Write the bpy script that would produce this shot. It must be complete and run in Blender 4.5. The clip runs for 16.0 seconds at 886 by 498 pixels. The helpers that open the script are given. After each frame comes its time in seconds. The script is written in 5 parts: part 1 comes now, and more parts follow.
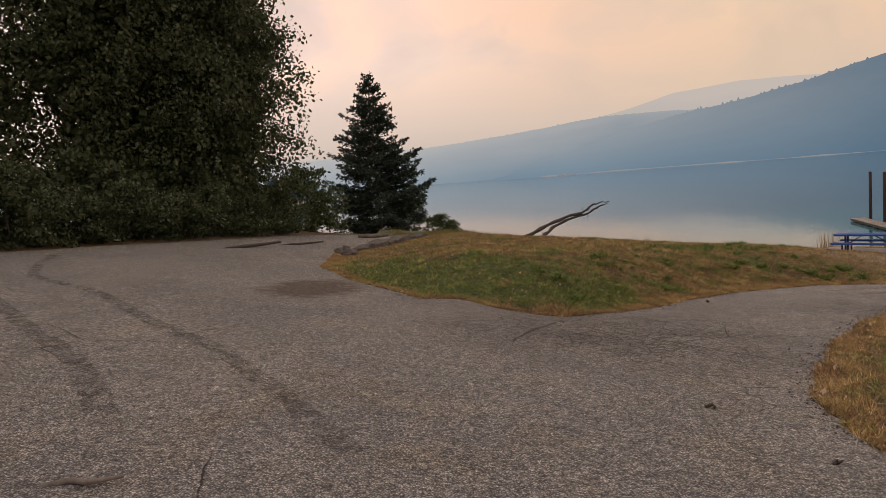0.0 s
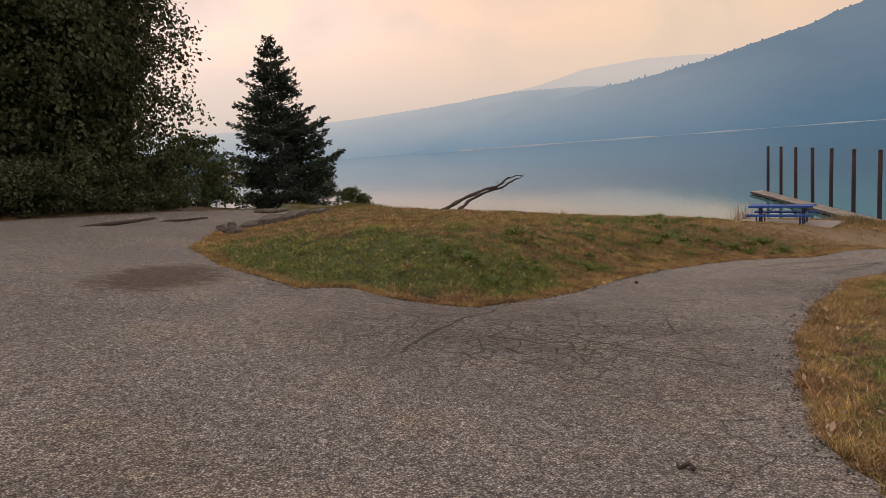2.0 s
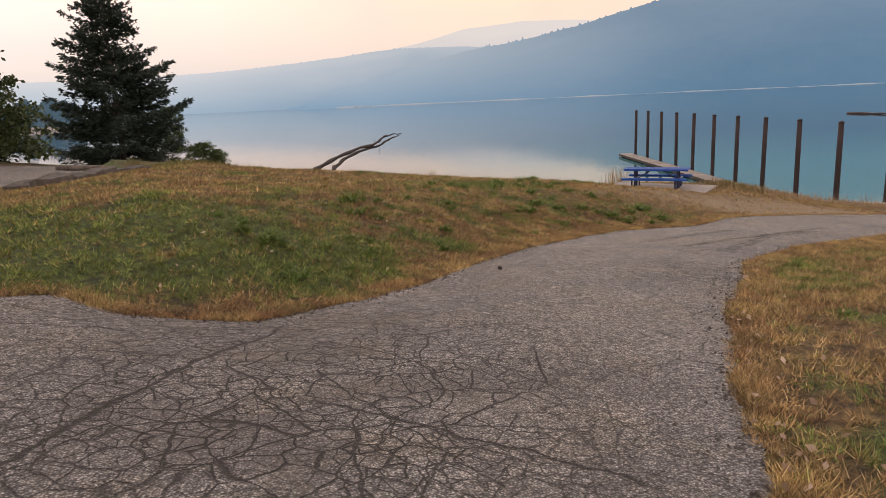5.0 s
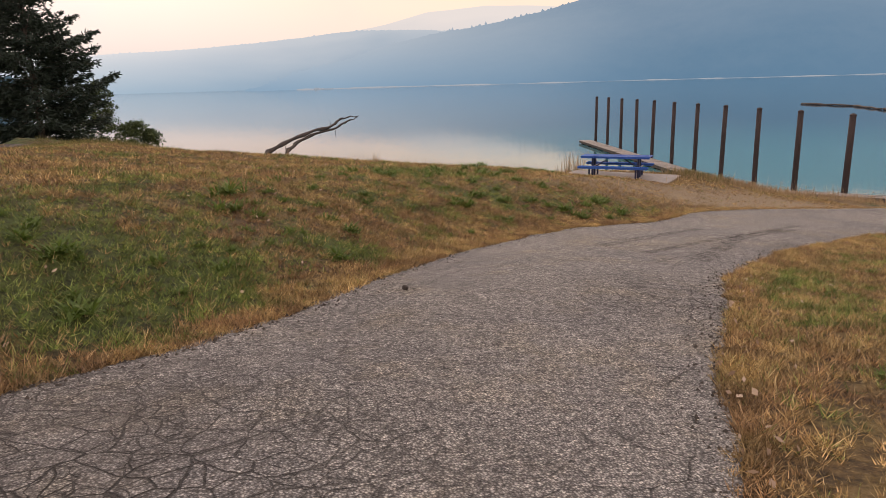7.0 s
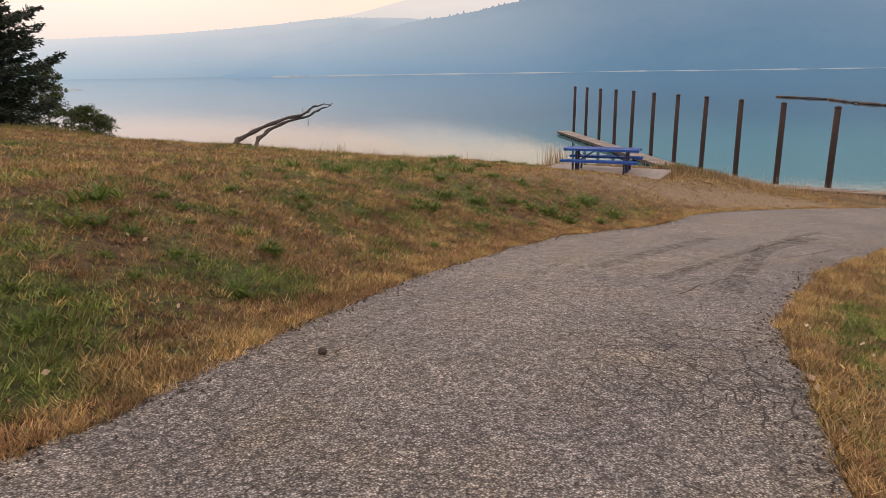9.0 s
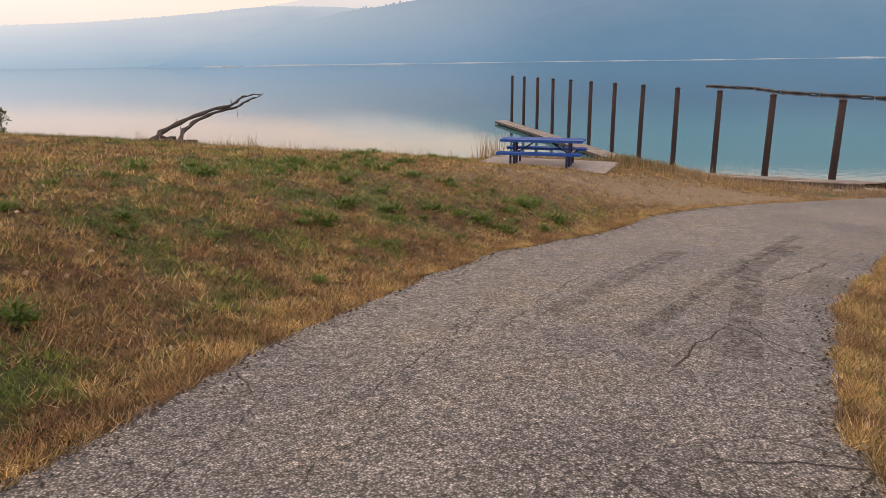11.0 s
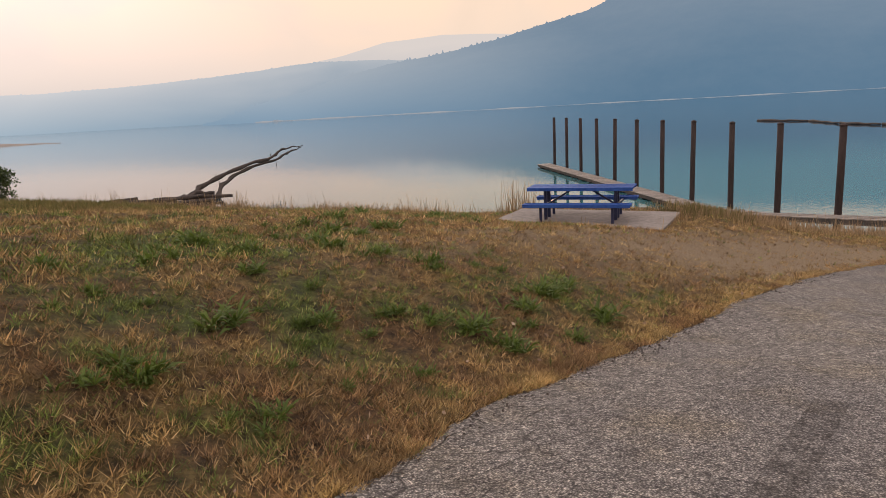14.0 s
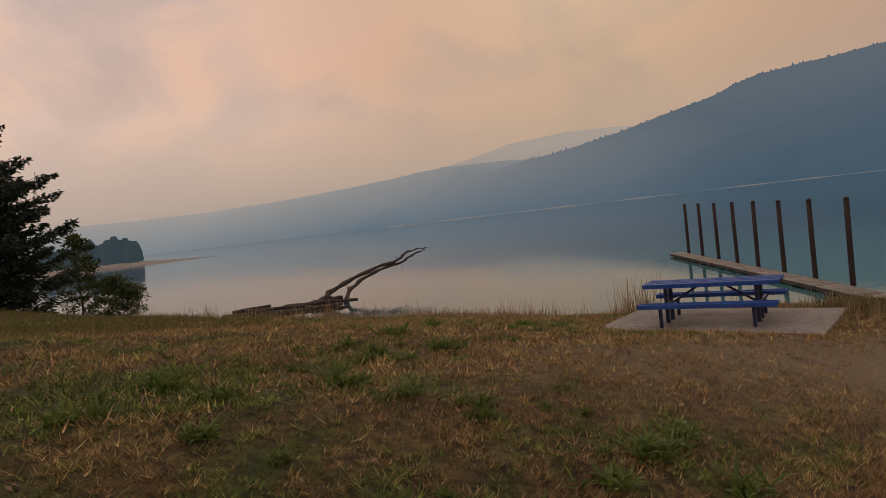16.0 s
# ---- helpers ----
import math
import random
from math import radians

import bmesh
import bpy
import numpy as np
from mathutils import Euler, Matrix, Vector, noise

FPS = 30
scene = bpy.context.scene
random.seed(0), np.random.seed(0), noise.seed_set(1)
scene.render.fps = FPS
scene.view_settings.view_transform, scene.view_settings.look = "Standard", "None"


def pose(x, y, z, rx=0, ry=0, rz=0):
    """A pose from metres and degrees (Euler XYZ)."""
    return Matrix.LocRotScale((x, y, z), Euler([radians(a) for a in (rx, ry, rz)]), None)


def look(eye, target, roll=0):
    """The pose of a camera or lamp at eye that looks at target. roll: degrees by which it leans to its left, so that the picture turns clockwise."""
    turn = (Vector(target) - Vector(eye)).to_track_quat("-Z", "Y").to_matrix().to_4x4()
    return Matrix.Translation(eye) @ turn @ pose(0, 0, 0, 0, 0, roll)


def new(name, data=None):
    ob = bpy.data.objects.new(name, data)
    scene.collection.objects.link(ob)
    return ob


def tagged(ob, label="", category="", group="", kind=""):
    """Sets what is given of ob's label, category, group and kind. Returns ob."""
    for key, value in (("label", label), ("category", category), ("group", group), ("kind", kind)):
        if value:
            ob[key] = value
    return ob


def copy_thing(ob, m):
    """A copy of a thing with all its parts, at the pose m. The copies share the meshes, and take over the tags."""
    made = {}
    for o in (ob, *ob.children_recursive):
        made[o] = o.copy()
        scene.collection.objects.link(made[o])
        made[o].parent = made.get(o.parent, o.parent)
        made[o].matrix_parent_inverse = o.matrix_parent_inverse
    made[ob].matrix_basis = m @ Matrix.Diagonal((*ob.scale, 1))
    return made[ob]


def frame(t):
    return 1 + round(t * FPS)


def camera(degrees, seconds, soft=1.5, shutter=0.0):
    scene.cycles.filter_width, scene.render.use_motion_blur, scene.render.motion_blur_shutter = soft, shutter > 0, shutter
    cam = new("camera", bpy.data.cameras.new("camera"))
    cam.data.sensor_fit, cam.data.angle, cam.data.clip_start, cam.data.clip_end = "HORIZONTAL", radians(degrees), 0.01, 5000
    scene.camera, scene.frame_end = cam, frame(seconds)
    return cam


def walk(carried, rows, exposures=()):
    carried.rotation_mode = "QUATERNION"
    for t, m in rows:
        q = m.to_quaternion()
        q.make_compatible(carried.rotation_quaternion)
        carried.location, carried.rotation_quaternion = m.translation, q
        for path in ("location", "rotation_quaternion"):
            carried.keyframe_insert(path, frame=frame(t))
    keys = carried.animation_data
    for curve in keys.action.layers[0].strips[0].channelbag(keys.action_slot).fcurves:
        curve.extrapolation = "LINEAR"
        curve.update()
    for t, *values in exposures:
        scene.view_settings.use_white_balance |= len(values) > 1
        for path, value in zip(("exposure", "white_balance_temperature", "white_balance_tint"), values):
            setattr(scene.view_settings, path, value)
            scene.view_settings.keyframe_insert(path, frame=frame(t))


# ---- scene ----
cam = camera(66.2, 16.0, soft=0.8)
PATH = [
    (0, (0.086, 0.405, 2.126), (0.098, 2.395, 1.927), -4.5),
    (0.5, (0.156, 0.953, 2.081), (0.206, 2.941, 1.863), -4.6),
    (1, (0.296, 1.486, 2.013), (0.443, 3.465, 1.758), -4.7),
    (1.5, (0.391, 2.042, 1.954), (0.581, 4.014, 1.678), -4.6),
    (2, (0.57, 2.547, 1.903), (0.817, 4.51, 1.611), -4.3),
    (2.5, (0.741, 3.096, 1.848), (1.037, 5.048, 1.533), -4.0),
    (3, (0.996, 3.619, 1.778), (1.353, 5.557, 1.44), -3.8),
    (3.5, (1.176, 4.112, 1.72), (1.597, 6.033, 1.357), -3.5),
    (4, (1.437, 4.575, 1.673), (1.932, 6.473, 1.283), -3.3),
    (4.5, (1.73, 5.051, 1.616), (2.271, 6.932, 1.205), -3.1),
    (5, (2.025, 5.482, 1.585), (2.6, 7.349, 1.155), -2.7),
    (5.2, (2.152, 5.664, 1.559), (2.739, 7.524, 1.118), -2.6),
    (7.3, (3.649, 7.866, 1.3), (4.332, 9.683, 0.819), -1.4),
    (7.5, (3.732, 8.06, 1.315), (4.415, 9.877, 0.831), -1.2),
    (8, (3.931, 8.601, 1.253), (4.611, 10.417, 0.764), -1.0),
    (8.5, (4.243, 9.108, 1.171), (4.948, 10.912, 0.673), -0.9),
    (9, (4.561, 9.646, 1.111), (5.297, 11.435, 0.603), -0.9),
    (9.5, (4.957, 10.14, 1.014), (5.746, 11.904, 0.499), -0.6),
    (9.7, (5.08, 10.346, 1.02), (5.884, 12.103, 0.503), -0.7),
    (11.8, (6.662, 12.744, 0.632), (7.58, 14.436, 0.09), -0.4),
    (12, (6.828, 12.98, 0.573), (7.749, 14.671, 0.032), -0.2),
    (12.5, (7.276, 13.476, 0.523), (8.217, 15.157, -0.016), -0.1),
    (13, (7.72, 13.975, 0.466), (8.648, 15.675, -0.036), -1.0),
    (13.5, (8.175, 14.492, 0.46), (9.029, 16.246, 0.02), -2.3),
    (14, (8.564, 15.021, 0.526), (9.342, 16.818, 0.122), -3.2),
    (14.5, (8.908, 15.534, 0.523), (9.628, 17.364, 0.158), -3.9),
    (15, (9.283, 15.905, 0.512), (9.903, 17.785, 0.23), -4.9),
    (15.5, (9.654, 16.423, 0.446), (10.165, 18.35, 0.282), -6.0),
    (16, (10.084, 16.818, 0.354), (10.539, 18.764, 0.263), -6.7),
]
walk(cam, [(t, look(eye, target, roll)) for t, eye, target, roll in PATH],
     [(0, -0.32, 6230, 7), (2, -0.17, 6130, 7), (3.5, 0.02, 5990, 7), (5, 0.22, 5970, 8), (9, 0.33, 6050, 8), (12.5, 0.40, 5960, 8), (14, 0.10, 6000, 7), (15, -0.38, 6250, 8), (16, -0.90, 6550, 9)])

# ---- world and sun ----
WATER = -10.6
world = bpy.data.worlds.new("smoky_sky")
scene.world = world
world.use_nodes = True
wt = world.node_tree
wt.nodes.clear()


def node(nt, kind, **inputs):
    n = nt.nodes.new(kind)
    for key, value in inputs.items():
        n.inputs[key.replace("_", " ")].default_value = value
    return n


def ramp(nt, fac, stops):
    n = nt.nodes.new("ShaderNodeValToRGB")
    while len(n.color_ramp.elements) < len(stops):
        n.color_ramp.elements.new(0.5)
    for e, (p, c) in zip(n.color_ramp.elements, stops):
        e.position = p
        e.color = (*c, 1) if len(c) == 3 else c
    nt.links.new(fac, n.inputs["Fac"])
    return n.outputs["Color"]


def mixc(nt, fac, a, b, mode="MIX"):
    n = nt.nodes.new("ShaderNodeMix")
    n.data_type, n.blend_type = "RGBA", mode
    for sock, v in ((n.inputs[0], fac), (n.inputs[6], a), (n.inputs[7], b)):
        if isinstance(v, bpy.types.NodeSocket):
            nt.links.new(v, sock)
        elif isinstance(v, (int, float)):
            sock.default_value = v
        else:
            sock.default_value = (*v, 1)
    return n.outputs[2]


def calc(nt, op, a, b=0.0, clamp=False):
    n = nt.nodes.new("ShaderNodeMath")
    n.operation, n.use_clamp = op, clamp
    for sock, v in ((n.inputs[0], a), (n.inputs[1], b)):
        if isinstance(v, bpy.types.NodeSocket):
            nt.links.new(v, sock)
        else:
            sock.default_value = v
    return n.outputs[0]


def noise_fac(nt, vector, scale, detail=4.0, rough=0.55, warp=0.0):
    n = node(nt, "ShaderNodeTexNoise", Scale=scale, Detail=detail, Roughness=rough, Distortion=warp)
    if vector is not None:
        nt.links.new(vector, n.inputs["Vector"])
    return n.outputs["Fac"]


def scaled(nt, vector, s):
    n = nt.nodes.new("ShaderNodeMapping")
    n.inputs["Scale"].default_value = s
    nt.links.new(vector, n.inputs["Vector"])
    return n.outputs["Vector"]


SUN_AZ, SUN_EL = radians(28), radians(24)
tc = wt.nodes.new("ShaderNodeTexCoord")
sep = wt.nodes.new("ShaderNodeSeparateXYZ")
wt.links.new(tc.outputs["Generated"], sep.inputs[0])
smoke = ramp(wt, sep.outputs["Z"], [(0.0, (0.75, 0.635, 0.57)), (0.06, (0.81, 0.645, 0.55)), (0.22, (0.84, 0.62, 0.51)),
                                    (0.42, (0.80, 0.63, 0.56)), (1.0, (0.60, 0.56, 0.55))])
glow = wt.nodes.new("ShaderNodeVectorMath")
glow.operation = "DOT_PRODUCT"
wt.links.new(tc.outputs["Generated"], glow.inputs[0])
glow.inputs[1].default_value = (math.sin(SUN_AZ) * math.cos(SUN_EL), math.cos(SUN_AZ) * math.cos(SUN_EL), math.sin(SUN_EL))
warm = ramp(wt, glow.outputs["Value"], [(0.60, (1.20, 1.20, 1.20)), (0.88, (1.05, 1.04, 1.04)), (1.0, (0.99, 0.95, 0.92))])
smoke = mixc(wt, 1.0, smoke, warm, "MULTIPLY")
cl = noise_fac(wt, scaled(wt, tc.outputs["Generated"], (2.0, 2.0, 3.0)), 2.4, 6.0, 0.5, 0.5)
cloud = ramp(wt, cl, [(0.36, (0.82, 0.84, 0.88)), (0.46, (0.94, 0.93, 0.95)), (0.56, (1.12, 1.01, 0.93))])
lean = ramp(wt, calc(wt, "ADD", calc(wt, "MULTIPLY", sep.outputs["X"], 0.5), 0.5), [(0.30, (1.56, 1.54, 1.56)), (0.50, (1.50, 1.45, 1.43)), (0.60, (1.24, 1.17, 1.13)), (0.72, (0.95, 0.92, 0.91))])
lifted = ramp(wt, sep.outputs["Z"], [(0.04, (0, 0, 0)), (0.17, (1, 1, 1))])
smoke = mixc(wt, 1.0, smoke, mixc(wt, lifted, (1, 1, 1), lean), "MULTIPLY")
high = ramp(wt, sep.outputs["Z"], [(0.06, (0, 0, 0)), (0.22, (1, 1, 1))])
smoke = mixc(wt, 1.0, smoke, mixc(wt, high, (1, 1, 1), cloud), "MULTIPLY")
sky = wt.nodes.new("ShaderNodeTexSky")
sky.sky_type, sky.sun_disc, sky.sun_elevation, sky.sun_rotation = "NISHITA", False, SUN_EL, SUN_AZ
sky.dust_density, sky.air_density = 6.0, 1.5
bg_sky = node(wt, "ShaderNodeBackground", Strength=0.05)
wt.links.new(sky.outputs[0], bg_sky.inputs["Color"])
bg_smoke = node(wt, "ShaderNodeBackground", Strength=1.0)
wt.links.new(smoke, bg_smoke.inputs["Color"])
both = node(wt, "ShaderNodeMixShader", Fac=0.88)
wt.links.new(bg_sky.outputs[0], both.inputs[1])
wt.links.new(bg_smoke.outputs[0], both.inputs[2])
out = wt.nodes.new("ShaderNodeOutputWorld")
wt.links.new(both.outputs[0], out.inputs["Surface"])

sun = new("sun", bpy.data.lights.new("sun", "SUN"))
sun.data.energy, sun.data.angle, sun.data.color = 0.6, radians(14), (1.0, 0.80, 0.62)
sun.matrix_world = look((math.sin(SUN_AZ) * 50, math.cos(SUN_AZ) * 50, math.tan(SUN_EL) * 50), (0, 0, 0))


# ---- materials ----
def material(name, rough=0.9):
    m = bpy.data.materials.new(name)
    m.use_nodes = True
    nt = m.node_tree
    p = nt.nodes["Principled BSDF"]
    p.inputs["Roughness"].default_value = rough
    return m, nt, p


def place(nt):
    return nt.nodes.new("ShaderNodeNewGeometry").outputs["Position"]


def bump(nt, p, height, strength, dist):
    b = node(nt, "ShaderNodeBump", Strength=strength, Distance=dist)
    nt.links.new(height, b.inputs["Height"])
    nt.links.new(b.outputs[0], p.inputs["Normal"])


def spot(nt, pos, centre, radii, soft=0.5):
    """1 inside an ellipse on the ground, falling to 0."""
    m = nt.nodes.new("ShaderNodeVectorMath")
    m.operation = "SUBTRACT"
    nt.links.new(pos, m.inputs[0])
    m.inputs[1].default_value = (*centre, 0)
    d = nt.nodes.new("ShaderNodeVectorMath")
    d.operation = "MULTIPLY"
    nt.links.new(m.outputs[0], d.inputs[0])
    d.inputs[1].default_value = (1 / radii[0], 1 / radii[1], 0)
    n = nt.nodes.new("ShaderNodeVectorMath")
    n.operation = "LENGTH"
    nt.links.new(d.outputs[0], n.inputs[0])
    r = node(nt, "ShaderNodeMapRange", **{"From_Min": 1.0 + soft, "From_Max": 1.0 - soft})
    nt.links.new(n.outputs["Value"], r.inputs["Value"])
    return r.outputs[0]


def grain(name, dark, light, scale, rough=0.85, stretch=(1, 1, 1), depth=0.003, island=0.0):
    """A surface between two colours, varied at two scales, with fine relief."""
    m, nt, p = material(name, rough)
    co = nt.nodes.new("ShaderNodeTexCoord").outputs["Object"]
    co = scaled(nt, co, stretch)
    a = noise_fac(nt, co, scale, 6.0, 0.65)
    b = noise_fac(nt, co, scale * 0.13, 3.0)
    f = calc(nt, "ADD", calc(nt, "MULTIPLY", a, 0.6), calc(nt, "MULTIPLY", b, 0.4))
    c = ramp(nt, f, [(0.34, dark), (0.66, light)])
    if island:
        r = nt.nodes.new("ShaderNodeNewGeometry").outputs["Random Per Island"]
        c = mixc(nt, 1.0, c, ramp(nt, r, [(0.0, (1 - island,) * 3), (1.0, (1 + island,) * 3)]), "MULTIPLY")
    nt.links.new(c, p.inputs["Base Color"])
    bump(nt, p, a, 0.6, depth)
    return m


def number(nt, name):
    """A number that the mesh carries."""
    n = nt.nodes.new("ShaderNodeAttribute")
    n.attribute_name = name
    return n.outputs["Fac"]


def grass_colour(nt, pos, fine):
    """Dry straw with brown thatch, and green where the mound is wetter."""
    hue = noise_fac(nt, pos, 1.7, 4.0, 0.6)
    straw_c = ramp(nt, fine, [(0.05, (0.149, 0.095, 0.033)), (0.45, (0.394, 0.263, 0.098)), (0.8, (0.596, 0.429, 0.181)), (1.0, (0.739, 0.578, 0.294))])
    thatch = ramp(nt, fine, [(0.05, (0.119, 0.068, 0.032)), (0.5, (0.298, 0.173, 0.076)), (0.85, (0.441, 0.272, 0.128)), (1.0, (0.596, 0.434, 0.244))])
    hm = node(nt, "ShaderNodeMapRange", **{"From_Min": 0.42, "From_Max": 0.60})
    nt.links.new(hue, hm.inputs["Value"])
    dry = mixc(nt, hm.outputs[0], straw_c, thatch)
    green = ramp(nt, fine, [(0.05, (0.058, 0.107, 0.014)), (0.5, (0.131, 0.214, 0.032)), (0.85, (0.215, 0.306, 0.055)), (1.0, (0.378, 0.442, 0.120))])
    tone = node(nt, "ShaderNodeCombineColor")
    for k in range(3):
        nt.links.new(number(nt, "tone"), tone.inputs[k])
    return mixc(nt, 1.0, mixc(nt, number(nt, "green"), dry, green), tone.outputs[0], "MULTIPLY"), spot(nt, pos, (20.5, 23.6), (7.5, 1.8), 0.5)


ground_mat, nt, p = material("dry_turf", 0.95)
pos = place(nt)
fine = noise_fac(nt, pos, 38.0, 5.0, 0.7)
c, bare = grass_colour(nt, pos, fine)
c = mixc(nt, 1.0, c, ramp(nt, noise_fac(nt, pos, 9.0, 4.0, 0.7), [(0.36, (0.22, 0.21, 0.20)), (0.62, (0.95, 0.94, 0.92))]), "MULTIPLY")
c = mixc(nt, calc(nt, "MULTIPLY", bare, 0.8), c, ramp(nt, fine, [(0.2, (0.22, 0.165, 0.10)), (0.8, (0.40, 0.32, 0.205))]))
sepz = nt.nodes.new("ShaderNodeSeparateXYZ")
nt.links.new(pos, sepz.inputs[0])
low = node(nt, "ShaderNodeMapRange", **{"From_Min": -5.0, "From_Max": -7.5})
nt.links.new(sepz.outputs["Z"], low.inputs["Value"])
sand = ramp(nt, noise_fac(nt, pos, 1.3, 6.0), [(0.3, (0.22, 0.18, 0.14)), (0.7, (0.38, 0.32, 0.25))])
c = mixc(nt, low.outputs[0], c, sand)
dirt = calc(nt, "MULTIPLY", spot(nt, pos, (-7.5, 31.0), (7.0, 5.0), 0.5), noise_fac(nt, pos, 1.1, 4.0))
c = mixc(nt, dirt, c, (0.17, 0.13, 0.10))
nt.links.new(c, p.inputs["Base Color"])
bump(nt, p, calc(nt, "ADD", fine, noise_fac(nt, pos, 9.0, 4.0, 0.7)), 1.0, 0.05)

asphalt, nt, p = material("chip_seal_asphalt", 0.9)
pos = place(nt)
warpn = node(nt, "ShaderNodeTexNoise", Scale=3.0, Detail=3.0)
nt.links.new(pos, warpn.inputs["Vector"])
wv = nt.nodes.new("ShaderNodeVectorMath")
wv.operation = "MULTIPLY_ADD"
nt.links.new(warpn.outputs["Color"], wv.inputs[0])
wv.inputs[1].default_value = (0.16, 0.16, 0.0)
nt.links.new(pos, wv.inputs[2])
flat = scaled(nt, wv.outputs[0], (1, 1, 0))
chips = nt.nodes.new("ShaderNodeTexVoronoi")
chips.inputs["Scale"].default_value = 78.0
chips.inputs["Randomness"].default_value = 1.0
nt.links.new(pos, chips.inputs["Vector"])
sp = nt.nodes.new("ShaderNodeSeparateColor")
nt.links.new(chips.outputs["Color"], sp.inputs[0])
c = ramp(nt, sp.outputs[0], [(0.0, (0.130, 0.130, 0.127)), (0.40, (0.278, 0.275, 0.264)), (0.85, (0.392, 0.385, 0.363)), (1.0, (0.50, 0.49, 0.46))])
seam = ramp(nt, chips.outputs["Distance"], [(0.20, (1.20, 1.20, 1.20)), (0.62, (0.34, 0.33, 0.33))])
c = mixc(nt, 1.0, c, seam, "MULTIPLY")
# coarse grain, lost binder and streaks
c = mixc(nt, 1.0, c, ramp(nt, noise_fac(nt, pos, 26.0, 5.0, 0.75), [(0.38, (0.50, 0.50, 0.51)), (0.60, (1.42, 1.41, 1.39))]), "MULTIPLY")
c = mixc(nt, 1.0, c, ramp(nt, noise_fac(nt, pos, 8.0, 5.0, 0.7), [(0.34, (0.74, 0.74, 0.75)), (0.66, (1.24, 1.23, 1.22))]), "MULTIPLY")
wide = noise_fac(nt, pos, 0.45, 5.0, 0.6, 0.5)
c = mixc(nt, 1.0, c, ramp(nt, wide, [(0.32, (0.86, 0.85, 0.87)), (0.68, (1.16, 1.13, 1.08))]), "MULTIPLY")
tanf = node(nt, "ShaderNodeMapRange", **{"From_Min": 0.50, "From_Max": 0.70, "To_Max": 0.6})
nt.links.new(noise_fac(nt, pos, 1.1, 5.0, 0.65), tanf.inputs["Value"])
c = mixc(nt, tanf.outputs[0], c, mixc(nt, 1.0, c, (1.16, 1.06, 0.80), "MULTIPLY"))


def crack(scale, width, mask, stretch=(1, 1, 1)):
    v = nt.nodes.new("ShaderNodeTexVoronoi")
    v.feature = "DISTANCE_TO_EDGE"
    v.inputs["Scale"].default_value = scale
    nt.links.new(scaled(nt, flat, stretch), v.inputs["Vector"])
    f = node(nt, "ShaderNodeMapRange", **{"From_Min": width, "From_Max": width * 0.25})
    nt.links.new(v.outputs["Distance"], f.inputs["Value"])
    return calc(nt, "MULTIPLY", f.outputs[0], mask, True)


def above(value, lo, hi):
    n = node(nt, "ShaderNodeMapRange", **{"From_Min": lo, "From_Max": hi})
    nt.links.new(value, n.inputs["Value"])
    return n.outputs[0]


# crazed cracking where the lot meets the path, a smaller field by the verge, and long cracks along the edges
patchy = above(noise_fac(nt, pos, 1.3, 3.0), 0.36, 0.54)
zone = spot(nt, pos, (2.3, 9.6), (1.9, 2.3), 0.45)
side_zone = calc(nt, "MULTIPLY", spot(nt, pos, (7.7, 12.6), (0.8, 1.2), 0.6), 0.9)
lower_zone = calc(nt, "MULTIPLY", spot(nt, pos, (5.0, 13.2), (1.5, 2.4), 0.6), 0.45)
fine_zone = calc(nt, "ADD", zone, calc(nt, "ADD", side_zone, lower_zone), True)
edge_mask = calc(nt, "MULTIPLY", above(number(nt, "inward"), 1.7, 0.25), above(noise_fac(nt, pos, 0.8, 2.0), 0.40, 0.56))
long_mask = above(noise_fac(nt, pos, 0.33, 2.0), 0.56, 0.63)
cracks = calc(nt, "MAXIMUM", crack(9.0, 0.038, calc(nt, "MULTIPLY", fine_zone, patchy)), crack(0.5, 0.0035, long_mask))
cracks = calc(nt, "MAXIMUM", cracks, crack(4.2, 0.028, fine_zone))
cracks = calc(nt, "MAXIMUM", cracks, crack(1.5, 0.012, calc(nt, "MULTIPLY", zone, 1.0)))
cracks = calc(nt, "MAXIMUM", cracks, calc(nt, "MULTIPLY", crack(2.4, 0.013, edge_mask, (0.62, 1.25, 1)), 0.8))


def split(centre, angle, half, width):
    """One long wandering crack."""
    m = nt.nodes.new("ShaderNodeMapping")
    m.vector_type = "TEXTURE"
    m.inputs["Location"].default_value = (centre[0] + 0.08, centre[1] + 0.08, 0)
    m.inputs["Rotation"].default_value = (0, 0, radians(angle))
    nt.links.new(wander.outputs[0], m.inputs["Vector"])
    q = nt.nodes.new("ShaderNodeSeparateXYZ")
    nt.links.new(m.outputs[0], q.inputs[0])
    return calc(nt, "MULTIPLY", above(calc(nt, "ABSOLUTE", q.outputs["Y"]), width, width * 0.4), above(calc(nt, "ABSOLUTE", q.outputs["X"]), half, half * 0.75))


